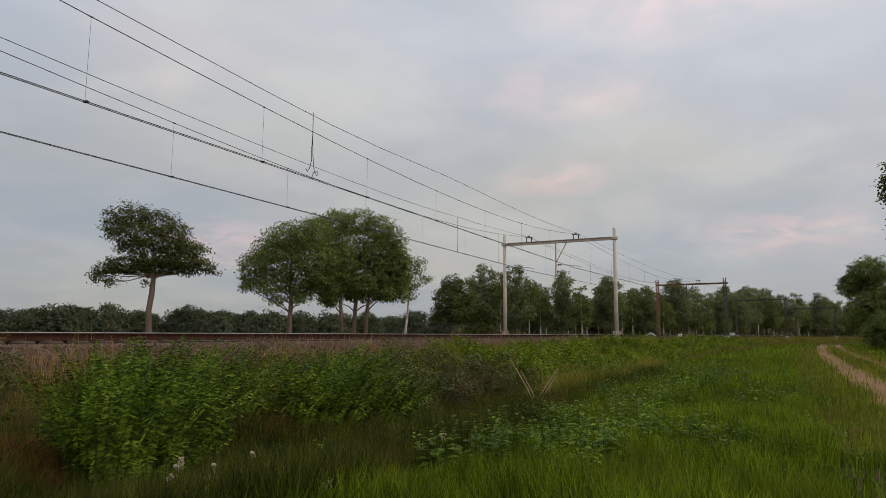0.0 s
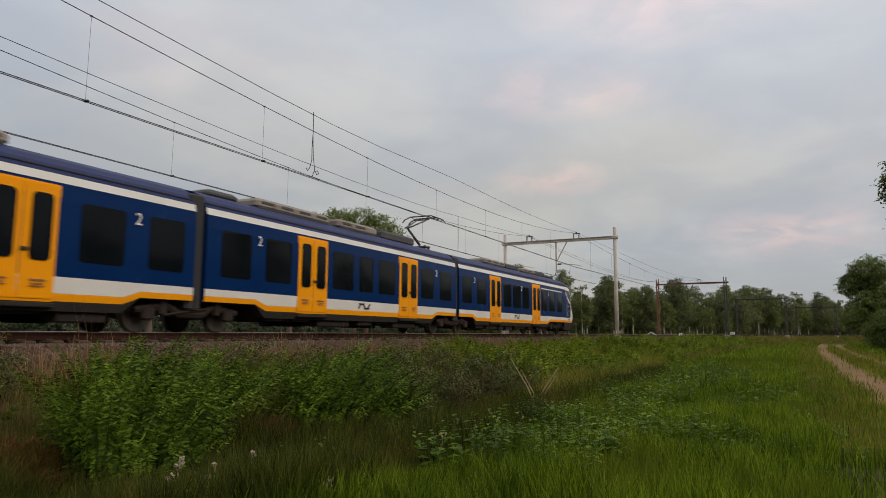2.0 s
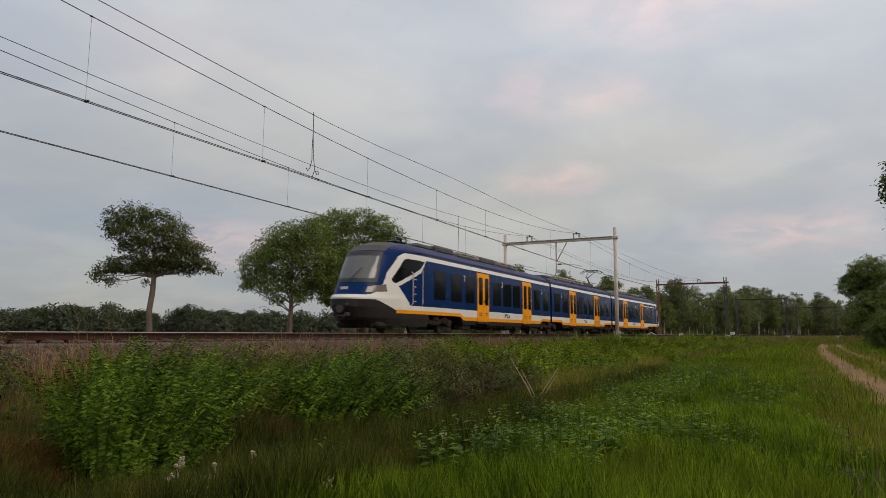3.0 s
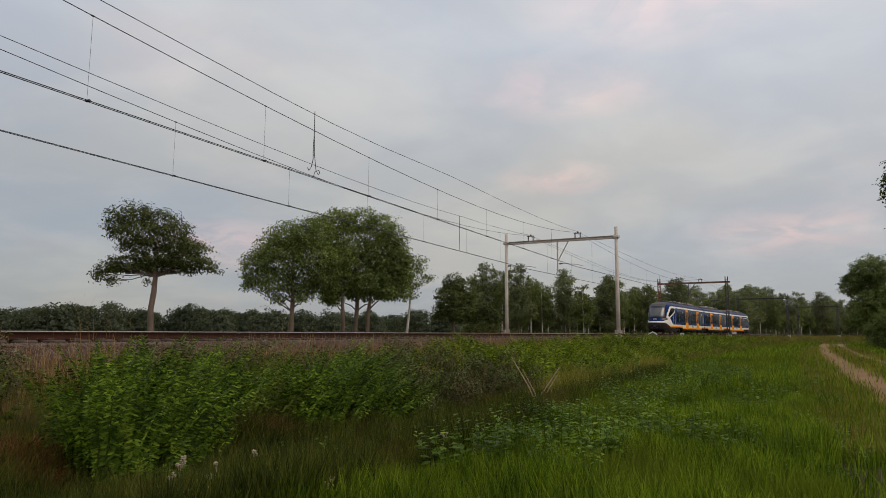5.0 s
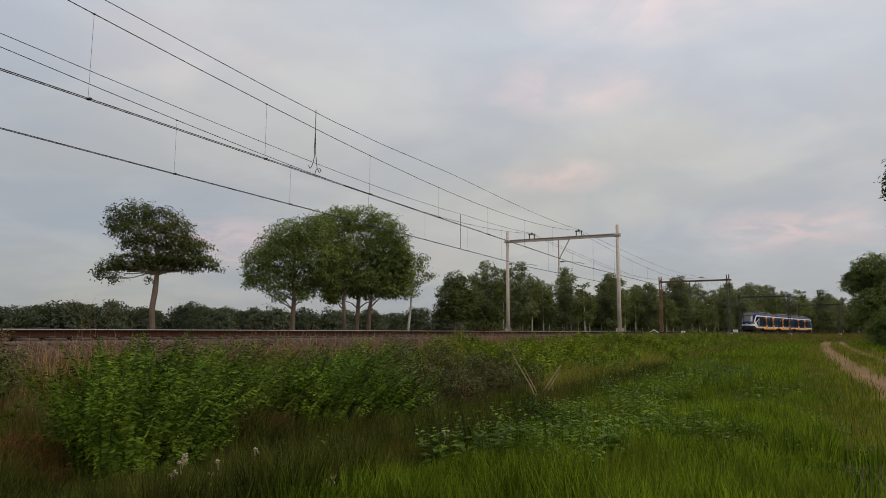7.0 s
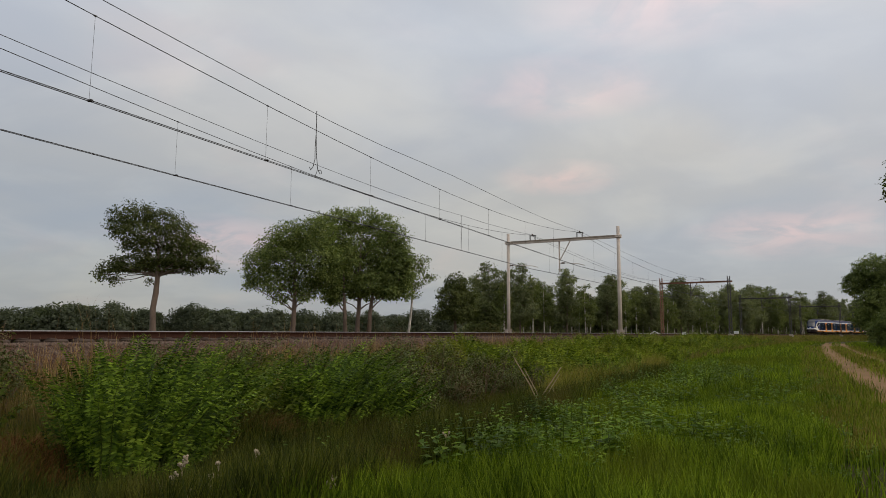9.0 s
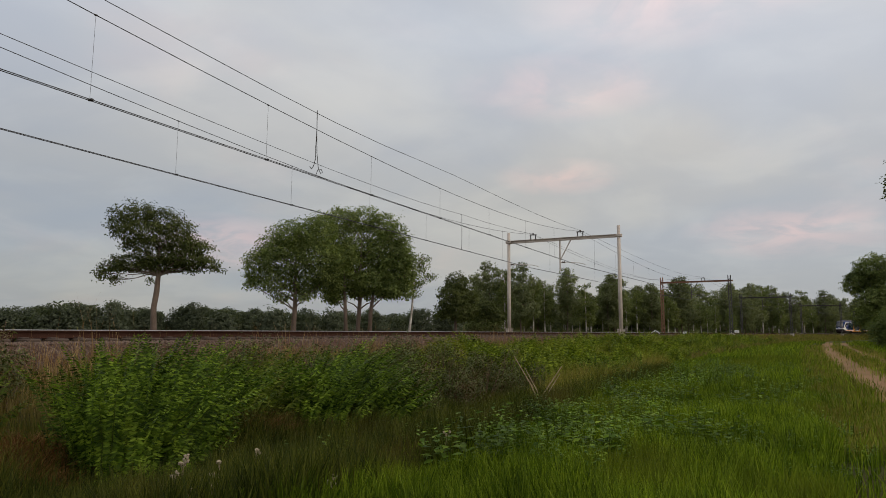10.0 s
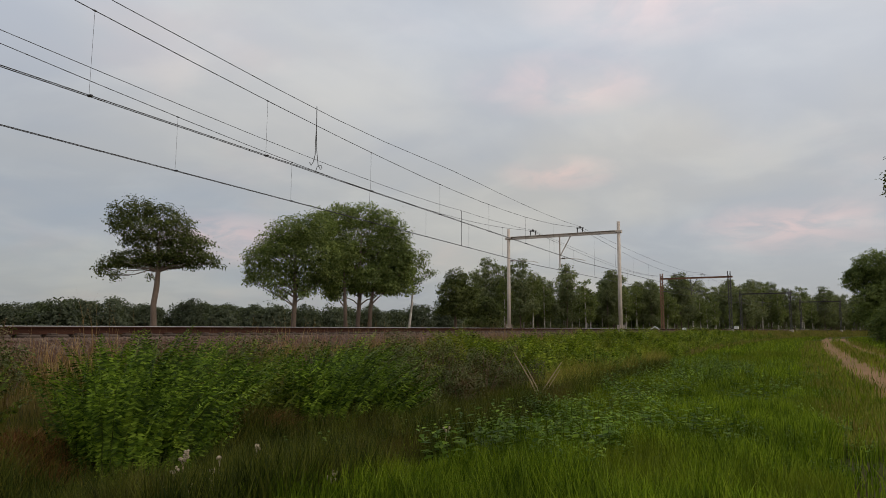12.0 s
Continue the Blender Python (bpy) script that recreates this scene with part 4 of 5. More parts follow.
def lobe_leaves(rng, lobes, per_m2, size, clump=0.28, per=12, hang=0.35):
    """Sprays of leaves through the outer part of each lobe (x, y, z, rx, ry, rz); each spray faces outwards and up."""
    out = []
    for x, y, z, rx, ry, rz in lobes:
        area = 4 * math.pi * ((rx * ry) ** 1.6 / 3 + (rx * rz) ** 1.6 / 3 + (ry * rz) ** 1.6 / 3) ** (1 / 1.6)
        nc = max(5, int(area * per_m2 / per))
        u = unit(rng, nc)
        rad = 0.45 + 0.55 * rng.random(nc) ** 0.5
        rad *= 1 + 0.22 * rng.normal(size=nc) * 0.6
        c = np.array([x, y, z]) + u * rad[:, None] * np.array([rx, ry, rz])
        face = u * 0.75 + np.array([0, 0, 0.75]) + unit(rng, nc) * 0.55
        c, face = np.repeat(c, per, axis=0), np.repeat(face, per, axis=0)
        n = len(c)
        p = c + rng.normal(size=(n, 3)) * clump * np.array([1, 1, 0.6]) * 0.6
        nn = face + unit(rng, n) * 0.5
        nn /= np.linalg.norm(nn, axis=1, keepdims=True)
        d = unit(rng, n)
        d = d - nn * np.sum(d * nn, axis=1, keepdims=True) + np.array([0, 0, -hang])
        out.append(leaf_verts(p, d, nn, size * rng.uniform(0.7, 1.3, n), size * 0.66 * rng.uniform(0.7, 1.2, n)))
    return np.concatenate(out)


def tree(name, trunk, lobes, leaf, bark, leaf_size, density, seed, label, fork=None, lean_y=0.5, hang=0.35, clump=0.28, per=12):
    """trunk: (x, y, z, radius) points; a limb runs to each lobe, twigs spread from it."""
    rng = np.random.default_rng(seed)
    th = empty(name)
    lobes = [(x, rng.uniform(-1, 1) * lean_y * (rx + ry) * 0.6, z, rx, ry, rz) for x, y, z, rx, ry, rz in lobes]
    part("trunk", Solid().tube([t[:3] for t in trunk], [t[3] for t in trunk], 10), bark, th, smooth=True)
    lo = trunk[len(trunk) // 2]
    zt = [t[2] for t in trunk]
    for lx, ly, lz, rx, ry, rz in lobes:
        z0 = min(max(lz - 0.45 * math.hypot(lx, ly) - 0.5, fork or lo[2] * 0.8), zt[-1])
        sx, sy, sr = (float(np.interp(z0, zt, [t[k] for t in trunk])) for k in (0, 1, 3))
        a, b = Vector((sx, sy, z0)), Vector((lx, ly, lz))
        g = Solid()
        r0 = min(sr * 0.45, 0.03 + 0.026 * (rx + rz))
        mid = a.lerp(b, 0.5) + Vector((rng.uniform(-0.2, 0.2), rng.uniform(-0.2, 0.2), rng.uniform(-0.1, 0.25)))
        q1 = a.lerp(mid, 0.5) + Vector((rng.uniform(-0.12, 0.12), rng.uniform(-0.12, 0.12), rng.uniform(0.02, 0.2)))
        q2 = mid.lerp(b, 0.5) + Vector((rng.uniform(-0.15, 0.15), rng.uniform(-0.15, 0.15), rng.uniform(-0.05, 0.12)))
        g.tube([a, q1, mid, q2, b], [r0, r0 * 0.75, r0 * 0.55, r0 * 0.4, r0 * 0.25], 6)
        for _ in range(7):
            u = Vector(unit(rng, 1)[0])
            e = b + Vector((u.x * rx, u.y * ry, abs(u.z) * rz - 0.2 * rz)) * 0.85
            st = mid.lerp(b, rng.uniform(0.2, 1.0))
            g.tube([st, st.lerp(e, 0.5) + Vector((0, 0, 0.08)), e], [r0 * 0.3, r0 * 0.2, r0 * 0.08], 4)
        part("limb", g, bark, th)
    part("crown", leaf_mesh("crown", lobe_leaves(rng, lobes, density, leaf_size, clump, per, hang), leaf), None, th)
    return tagged(th, label, "tree")


def put(th, x, y, z, turn=26.1, scale=1.0):
    th.matrix_world = Matrix.Translation((x, y, z)) @ Matrix.Rotation(radians(turn), 4, "Z") @ Matrix.Scale(scale, 4)
    return th


# ---- trees beyond the railway ----
def make_trees():
    put(tree("oak_tree", [(0, 0, -0.3, 0.24), (0.05, 0, 1.2, 0.19), (-0.05, 0.05, 2.6, 0.17), (0.1, 0, 3.6, 0.17), (0.15, 0, 4.6, 0.14), (0.1, 0, 6.5, 0.07)],
             [(-1.2, 0, 8.4, 1.4, 1.19, 0.75), (-2.5, 0, 7.9, 0.75, 0.64, 0.55), (0.2, 0, 8.2, 1.3, 1.1, 0.7), (1.5, 0, 7.4, 1, 0.85, 0.65), (-0.8, 0, 7.3, 1.8, 1.53, 0.75), (0.9, 0, 6.7, 1.7, 1.44, 0.65),
              (2.5, 0, 6.4, 1, 0.85, 0.5), (-1, 0, 6.4, 1.1, 0.94, 0.5), (-1.9, 0, 5.6, 1.3, 1.1, 0.42), (-2.9, 0, 5.2, 0.85, 0.72, 0.38), (-3.4, 0, 4.7, 0.5, 0.42, 0.25), (-2.5, 0, 4.35, 0.5, 0.42, 0.28),
              (0.3, 0, 5.8, 1.4, 1.19, 0.45), (1.9, 0, 5.7, 1.2, 1.02, 0.42), (3, 0, 5.5, 0.85, 0.72, 0.36), (3.7, 0, 5.2, 0.5, 0.42, 0.28), (-0.6, 0, 5.4, 0.8, 0.68, 0.3), (-0.3, 0, 4.3, 0.22, 0.19, 0.22),
              (0.4, 0, 5.25, 0.8, 0.7, 0.35), (-0.6, 0, 5.05, 0.7, 0.6, 0.3), (1.3, 0, 5.25, 0.9, 0.8, 0.35), (-1.6, 0, 5.1, 0.9, 0.7, 0.3), (2.3, 0, 5.2, 0.7, 0.6, 0.3)],
             M["oak"], M["bark"], 0.145, 115, 11, "lone oak with a bare trunk and open spreading crown", fork=4.6, hang=0.2, clump=0.26), -33.3, 28.2, -1.25, 26.1, 0.97)
    put(tree("broadleaf_tree", [(0, 0, -0.3, 0.22), (0, 0, 1.5, 0.17), (0.05, 0, 3.2, 0.15), (0, 0, 5, 0.11), (0, 0, 7, 0.05)],
             [(-0.3, 0, 7.6, 1.6, 1.36, 1), (-1.7, 0, 6.9, 1.2, 1.02, 1), (1.2, 0, 7.7, 1.6, 1.36, 1.2), (-2.4, 0, 5.9, 1, 0.85, 0.8), (-0.6, 0, 6, 1.9, 1.61, 1.3), (1.6, 0, 6, 1.8, 1.53, 1.5),
              (-2.7, 0, 4.9, 0.8, 0.68, 0.6), (-1.3, 0, 4.5, 1.2, 1.02, 0.7), (0.3, 0, 4.4, 1.3, 1.1, 0.7), (1.9, 0, 4.4, 1.2, 1.02, 0.8), (-2.9, 0, 4.3, 0.5, 0.42, 0.35), (-0.9, 0, 3.5, 0.6, 0.51, 0.3),
              (0.8, 0, 3.6, 0.6, 0.51, 0.35)],
             M["maple"], M["bark"], 0.155, 125, 12, "dense green broadleaf tree in a small group"), -29.0, 35.9, -1.25, 26.1, 1.0)
    lobes = [(-1.1, 0, 8.9, 1.7, 1.5, 1.0), (0.5, 0, 8.4, 2.1, 1.8, 1.4), (-1.9, 0, 7.6, 1.5, 1.5, 1.3), (1.7, 0, 7.6, 1.5, 1.6, 1.5), (-0.3, 0, 6.4, 2.6, 2.3, 1.7), (2.5, 0, 5.7, 1.3, 1.6, 1.6),
             (-1.5, 0, 4.8, 1.3, 1.4, 1.3), (0.9, 0, 4.6, 1.9, 1.6, 1.1), (2.5, 0, 4.1, 1.2, 1.1, 0.7), (-1.7, 0, 3.5, 0.9, 0.8, 0.5), (3.2, 0, 5.0, 0.6, 0.6, 0.6)]
    tall = [(-1.6, 0, 9.2, 1.3, 1.1, 0.9), (0.1, 0, 9.3, 1.4, 1.19, 0.9), (1.6, 0, 8.8, 1.2, 1.02, 0.9), (-2.6, 0, 8.3, 1.2, 1.02, 1.1), (2.5, 0, 7.8, 1, 0.85, 1), (-0.4, 0, 7.7, 2.2, 1.87, 1.4),
              (1.8, 0, 6.9, 1.7, 1.44, 1.3), (3, 0, 6.3, 0.9, 0.77, 1), (-2, 0, 6.4, 1.6, 1.36, 1.3), (0.2, 0, 5.8, 2, 1.7, 1.2), (-1.9, 0, 4.7, 1.2, 1.02, 0.9), (2.6, 0, 5.1, 1.2, 1.02, 0.9),
              (0.9, 0, 4.6, 1.3, 1.1, 0.8), (-1.7, 0, 3.6, 0.6, 0.51, 0.45), (2.4, 0, 4.1, 0.8, 0.68, 0.4), (-0.5, 0, 4.1, 0.8, 0.68, 0.5)]
    trunk = [(0, 0, -0.3, 0.2), (-0.05, 0, 1.5, 0.16), (0.05, 0, 3.4, 0.14), (0, 0, 5, 0.11), (0.1, 0, 7.6, 0.05)]
    put(tree("broadleaf_tree", trunk, tall, M["maple"], M["bark"], 0.155, 125, 13, "tall dense green broadleaf tree in a small group"), -26.2, 39.5, -1.25, 26.1, 1.0)
    put(tree("broadleaf_tree", [(0, 0, -0.3, 0.16), (-0.1, 0, 2.5, 0.13), (-0.25, 0, 5, 0.08)], [(-0.6, 0, 4.6, 1.1, 1.0, 1.1), (-0.3, 0, 6.3, 1.2, 1.2, 1.2), (-0.9, 0, 3.5, 0.7, 0.7, 0.4)],
             M["maple"], M["bark"], 0.19, 110, 14, "slender green broadleaf tree in a small group"), -26.6, 38.6, -1.25)
    put(tree("broadleaf_tree", [(0, 0, -0.3, 0.17), (0.08, 0, 2.5, 0.14), (0.4, 0, 5, 0.08)], [(x - 0.7, 0, z, a, b, c) for x, _, z, a, b, c in (lobes[5], lobes[7], lobes[8], lobes[10])],
             M["maple"], M["bark"], 0.19, 110, 15, "leaning green broadleaf tree at the edge of a group"), -25.4, 39.6, -1.25)
    put(tree("birch_tree", [(-0.15, 0, -0.3, 0.12), (0, 0, 1.2, 0.1), (0.15, 0, 2.6, 0.08), (0.3, 0, 4.4, 0.06), (0.1, 0, 6.8, 0.03)],
             [(0.7, 0, 6.1, 0.75, 0.9, 0.6), (1.4, 0, 5.3, 0.6, 0.6, 0.3), (0.3, 0, 4.8, 0.8, 1.0, 0.7), (-0.2, 0, 7.1, 0.4, 0.7, 0.6), (0.2, 0, 4.0, 0.7, 0.6, 0.35), (1.1, 0, 6.6, 0.4, 0.4, 0.2)],
             M["birch"], M["birch_bark"], 0.15, 60, 16, "slim birch with a white trunk and thin crown", hang=0.8), -24.0, 42.8, -1.25)
    put(tree("round_tree", [(0, 0, -0.3, 0.2), (0, 0, 2.5, 0.16), (0, 0, 6, 0.06)],
             [(0.2, 0, 6.6, 1.4, 1.4, 1.2), (-0.3, 0, 5.1, 1.7, 1.6, 1.4), (1.1, 0, 5.1, 1.4, 1.4, 1.2), (0.3, 0, 3.5, 2.0, 1.7, 1.2), (-1.3, 0, 3.5, 1.0, 1.0, 0.8)],
             M["oak"], M["bark"], 0.24, 95, 17, "round dense dark green tree"), -32.1, 67.8, -1.25)
    put(tree("round_tree", [(0, 0, -0.3, 0.16), (0, 0, 2, 0.1), (0, 0, 3.5, 0.06)], [(-0.1, 0, 4.0, 1.6, 1.5, 1.2), (-1.2, 0, 3.0, 1.3, 1.2, 0.9), (1.2, 0, 3.0, 1.1, 1.1, 0.9), (0, 0, 1.8, 2.2, 1.6, 0.9)],
             M["oak"], M["bark"], 0.24, 95, 18, "low round dark green tree"), -33.0, 78.5, -1.25)
    # beside the path
    put(tree("path_side_tree", [(0, 0, -0.3, 0.25), (0, 0, 3, 0.2), (0, 0, 9, 0.06)],
             [(0, 0, 9.6, 2.2, 2.2, 1.9), (-1.8, 0, 7.8, 1.5, 1.6, 1.5), (1.4, 0, 8.1, 2.3, 2.3, 2.1), (-0.7, 0, 5.6, 2.1, 2.1, 1.9), (2.2, 0, 5.2, 2.5, 2.5, 2.3), (-2.2, 0, 8.5, 1.0, 1.1, 0.8), (-0.6, 0, 3.4, 2.0, 1.9, 1.6), (2.2, 0, 2.6, 2.4, 2.2, 1.8)],
             M["maple"], M["bark"], 0.25, 85, 19, "full green tree beside the sandy path"), 11.3, 99.7, -1.5)
    put(tree("path_side_bush", [(0, 0, -0.2, 0.1), (0, 0, 1, 0.07), (0, 0, 2.4, 0.03)],
             [(-0.3, 0, 2.8, 1.7, 1.6, 1.2), (-1.6, 0, 2.0, 1.1, 1.1, 0.9), (1.6, 0, 3.0, 2.0, 2.1, 1.9), (0, 0, 1.3, 2.5, 1.8, 1.0), (3.0, 0, 1.8, 2.0, 1.8, 1.6)],
             M["maple"], M["bark"], 0.2, 85, 20, "leafy green bush beside the sandy path"), 9.9, 73.4, -1.5)
    put(tree("path_side_tree", [(0, 0, -0.3, 0.22), (0.1, 0, 3, 0.18), (0, 0, 8.5, 0.05)],
             [(-2.3, 0, 8.35, 0.7, 0.8, 0.5), (-1.3, 0, 9.0, 1.4, 1.4, 1.2), (-2.85, 0, 7.75, 0.3, 0.3, 0.25), (-2.85, 0, 8.5, 0.3, 0.3, 0.25), (0.3, 0, 8.8, 2.2, 2.0, 1.7), (0.8, 0, 6.8, 2.3, 2.0, 1.4), (0.6, 0, 5.0, 1.6, 1.6, 1.0)],
             M["oak"], M["bark"], 0.16, 110, 21, "oak beside the path, its branches reaching over"), 7.65, 37.0, -1.5)


# ---- the wood behind the curve ----
def make_wood():
    kinds = []
    rng = np.random.default_rng(31)
    for k in range(6):
        h = (9.5, 11, 10.2, 12, 9, 11.5)[k]
        birch = k in (0, 2, 4)
        wdt = (1.5, 2.3, 1.4, 2.5, 1.6, 2.2)[k]
        lobes = []
        for j in range(9):
            z = h * ((0.34 if birch else 0.26) + (0.58 if birch else 0.66) * j / 8)
            sp = wdt * math.sin(math.pi * (0.30 + 0.50 * j / 8))
            lobes.append((rng.uniform(-0.6, 0.6) * sp, 0, z, sp * rng.uniform(0.6, 0.95), sp * rng.uniform(0.6, 0.9), sp * rng.uniform(0.4, 0.65)))
        bend = rng.uniform(-0.4, 0.4)
        trunk = [(0, 0, -0.3, 0.14), (bend * 0.3, 0, 2.2, 0.11), (bend, 0, h * 0.55, 0.08), (bend * 0.7, 0, h * 0.97, 0.02)]
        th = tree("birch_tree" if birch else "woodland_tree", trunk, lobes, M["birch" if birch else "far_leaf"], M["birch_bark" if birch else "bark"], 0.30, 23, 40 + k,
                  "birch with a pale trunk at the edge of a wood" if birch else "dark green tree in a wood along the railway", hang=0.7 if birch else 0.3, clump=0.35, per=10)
        tagged(th, group="trees of the wood")
        kinds.append(th)
    spots = []
    for row in range(4):
        # front of the wood, slanting towards the railway
        for i in range(15):
            u = (i + rng.uniform(-0.3, 0.3)) / 14
            x, y = -41.5 + u * 24.0, 107 + u * 43
            spots.append((x - row * 3.4 + rng.uniform(-1, 1), y + row * 5.0 + rng.uniform(-1.5, 1.5), row, 1.0))
        # along the outside of the curve
        for i in range(26):
            s = 160 + i * 7.4 + rng.uniform(-1.5, 1.5)
            p = P(s, -14.5 - row * 5.5 + rng.uniform(-1.5, 1.5), 0)
            size = float(np.interp(s, [160, 192, 210, 245, 265], [0.9, 0.84, 1.32, 1.32, 1.14]))
            spots.append((p.x, p.y, row, size))
    first = set()
    for x, y, row, size in spots:
        k = int(rng.integers(0, 6)) if row else int(rng.choice([0, 2, 4, 1, 3]))
        m = Matrix.Translation((x, y, -1.3)) @ Matrix.Rotation(rng.uniform(0, 6.28), 4, "Z") @ Matrix.Scale(size * rng.uniform(0.90, 1.15), 4)
        if k in first:
            copy_thing(kinds[k], m)
        else:
            kinds[k].matrix_world = m
            first.add(k)
    # undergrowth that closes the foot of the wood
    lobes = []
    for x, y, row, size in spots:
        for _ in range(5 if row else 1):
            r = rng.uniform(0.8, 1.5) * (1.0 if row < 2 else 2.0)
            lobes.append((x + rng.uniform(-4, 0), y + rng.uniform(3, 7), -1.0 + r * 0.45, r * 1.3, r * 1.2, r * 0.75))
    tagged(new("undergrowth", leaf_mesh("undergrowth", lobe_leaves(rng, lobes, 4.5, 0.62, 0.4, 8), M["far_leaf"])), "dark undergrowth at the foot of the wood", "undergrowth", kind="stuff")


def make_far_wood():
    """The tree line across the fields."""
    rng = np.random.default_rng(77)
    lobes = []
    for i in range(120):
        u = (i + rng.uniform(-0.4, 0.4)) / 119
        x, y = -268 + u * 190, 58 + u * 230
        x, y = x + rng.uniform(-8, 8), y + rng.uniform(-8, 8)
        h = rng.uniform(7.0, 9.6) * (1.15 if rng.random() < 0.14 else 1.0) * (1.0 - 0.08 * u)
        w = rng.uniform(2.6, 4.6)
        lobes += [(x, y, h * 0.72 - 1.3, w, w, h * 0.28), (x + rng.uniform(-2, 2), y, h * 0.38 - 1.3, w * 1.25, w * 1.2, h * 0.36), (x + rng.uniform(-3, 3), y, 0.6, w * 1.5, w, 2.2)]
    for i in range(16):
        u = rng.random()
        x, y = -150 + u * 90, 55 + u * 130
        h, w = rng.uniform(4.2, 6.8), rng.uniform(2.0, 3.6)
        lobes += [(x, y, h * 0.6 - 1.3, w, w, h * 0.4), (x + 1, y, h * 0.25 - 1.3, w * 1.2, w, h * 0.3)]
    tagged(new("far_wood", leaf_mesh("far_wood", lobe_leaves(rng, lobes, 7.0, 0.7, 0.7, 8), M["far_wood"])), "dark tree line across flat fields, haze painted into its leaves", "wood", kind="stuff")


def make_back_wood():
    """Added, unseen trees across the path, behind the camera, that darken the train's reflections."""
    rng = np.random.default_rng(55)
    lobes = []
    for i in range(62):
        y = -52 + i * 3.2
        x = rng.uniform(17, 22) + 0.0004 * max(y, 0) ** 2
        h = rng.uniform(7.5, 10.5)
        lobes += [(x, y, h * 0.7 - 1.4, 2.6, 2.6, h * 0.32), (x, y, h * 0.3 - 1.4, 3.0, 2.8, h * 0.34)]
    # more added trees out of view, dark for the train's side to reflect
    for i in range(70):
        y = 118 + i * 2.4
        x = max(y * 0.15 + 5.5, track_x(y) + 13) + rng.uniform(0, 9)
        h = rng.uniform(8.5, 12)
        lobes += [(x, y, h * 0.7 - 1.4, 3.0, 3.0, h * 0.32), (x, y, h * 0.3 - 1.4, 3.2, 3.0, h * 0.34)]
    tagged(new("unseen_path_wood", leaf_mesh("unseen_path_wood", lobe_leaves(rng, lobes, 5, 0.75, 0.6, 8), M["far_leaf"])), "added row of dark green trees, out of view along path and curve", "wood", kind="stuff")


# ---- bushes and shoots between the path and the railway ----
def shoot_bush(seed, radius, height, stems, leaf_mat, leaf_len, label, spread=0.36, gap=0.027, name="shoot_bush", lean_to=(0.22, 0.10), crown=0.30):
    """Arching shoots; each is a plume of opposite narrow leaves in two ranks, larger towards its middle and drooping at their tips."""
    rng = np.random.default_rng(seed)
    th = empty(name)
    wood = Solid()
    all_leaves = []
    for k in range(stems):
        skirt = k % 4 == 0
        r = radius * (rng.uniform(0.78, 1.06) if skirt else math.sqrt(rng.random()))
        a = rng.uniform(0, 2 * math.pi)
        out = Vector((math.cos(a), math.sin(a), 0))
        base = out * r * 0.8
        ln = height * rng.uniform(0.80, 1.08) * (1 - crown * (r / radius) ** 2) * (rng.uniform(0.3, 0.72) if skirt else 1.0)
        lean = spread * (r / radius) + rng.uniform(-0.06, 0.12)
        sway = Vector((lean_to[0], lean_to[1], 0)) * ln
        bow = Vector((rng.uniform(-0.24, 0.26), rng.uniform(-0.24, 0.26), 0)) * ln
        tip = base + out * lean * ln * 0.8 + sway + bow + Vector((0, 0, ln))
        mid = base + (out * lean * ln * 0.8 + sway) * 0.36 + bow * 0.2 + Vector((0, 0, ln * 0.60))
        pts = [base, base.lerp(mid, 0.5) + Vector((0, 0, 0.02)), mid, mid.lerp(tip, 0.55) + Vector((0, 0, 0.035 * ln)), tip]
        if k % 5 == 0:
            wood.tube([pts[0], pts[2], pts[4]], [0.009, 0.006, 0.002], 4)
        low = 0.08 if skirt or k % 3 == 0 else 0.42
        n = max(5, int(ln * (1 - low) / gap))
        t = np.linspace(low, 1.0, n) + rng.normal(size=n) * 0.12 / n
        t = np.clip(np.repeat(t, 2), 0, 1)
        n *= 2
        seg = np.array([0, 0.3, 0.6, 0.82, 1.0])
        pos = np.stack([np.interp(t, seg, [p[c] for p in pts]) for c in range(3)], axis=1)
        ahead = np.stack([np.interp(np.clip(t + 0.05, 0, 1.05), np.append(seg, 1.05), [p[c] for p in pts] + [2 * pts[4][c] - pts[3][c]]) for c in range(3)], axis=1) - pos
        ahead /= np.linalg.norm(ahead, axis=1, keepdims=True) + 1e-9
        # the plume's plane faces outwards, give or take
        w = a + math.pi / 2 + rng.normal() * 0.75
        flat = np.array([math.cos(w), math.sin(w), 0.0])
        turn = rng.normal(size=n) * 0.10
        across = flat[None] * np.cos(turn)[:, None] + np.cross(np.array([0, 0, 1.0]), flat)[None] * np.sin(turn)[:, None]
        sign = np.where(np.arange(n) % 2 == 0, 1.0, -1.0)[:, None]
        grow = np.clip((1.03 - t) * 4.5, 0.18, 1.0)
        dirs = across * sign + ahead * (0.95 - 0.6 * grow)[:, None] + np.array([0, 0, -0.6])[None] * grow[:, None] + rng.normal(size=(n, 3)) * 0.14
        nn = np.cross(across, ahead)
        nn *= np.where(nn @ np.array([out.x, out.y, 0.6]) < 0, -1.0, 1.0)[:, None]
        nn = nn * 0.8 + np.array([out.x * 0.35, out.y * 0.35, 0.55]) + rng.normal(size=(n, 3)) * 0.12
        L = leaf_len * rng.uniform(0.85, 1.15, n) * (0.35 + 0.65 * grow)
        all_leaves.append(leaf_verts(pos, dirs, nn, L, L * 0.28, -0.16))
    tagged(part("stem", wood, M["green_stem"], th), kind="stuff")
    part("foliage", leaf_mesh("foliage", np.concatenate(all_leaves), leaf_mat), None, th)
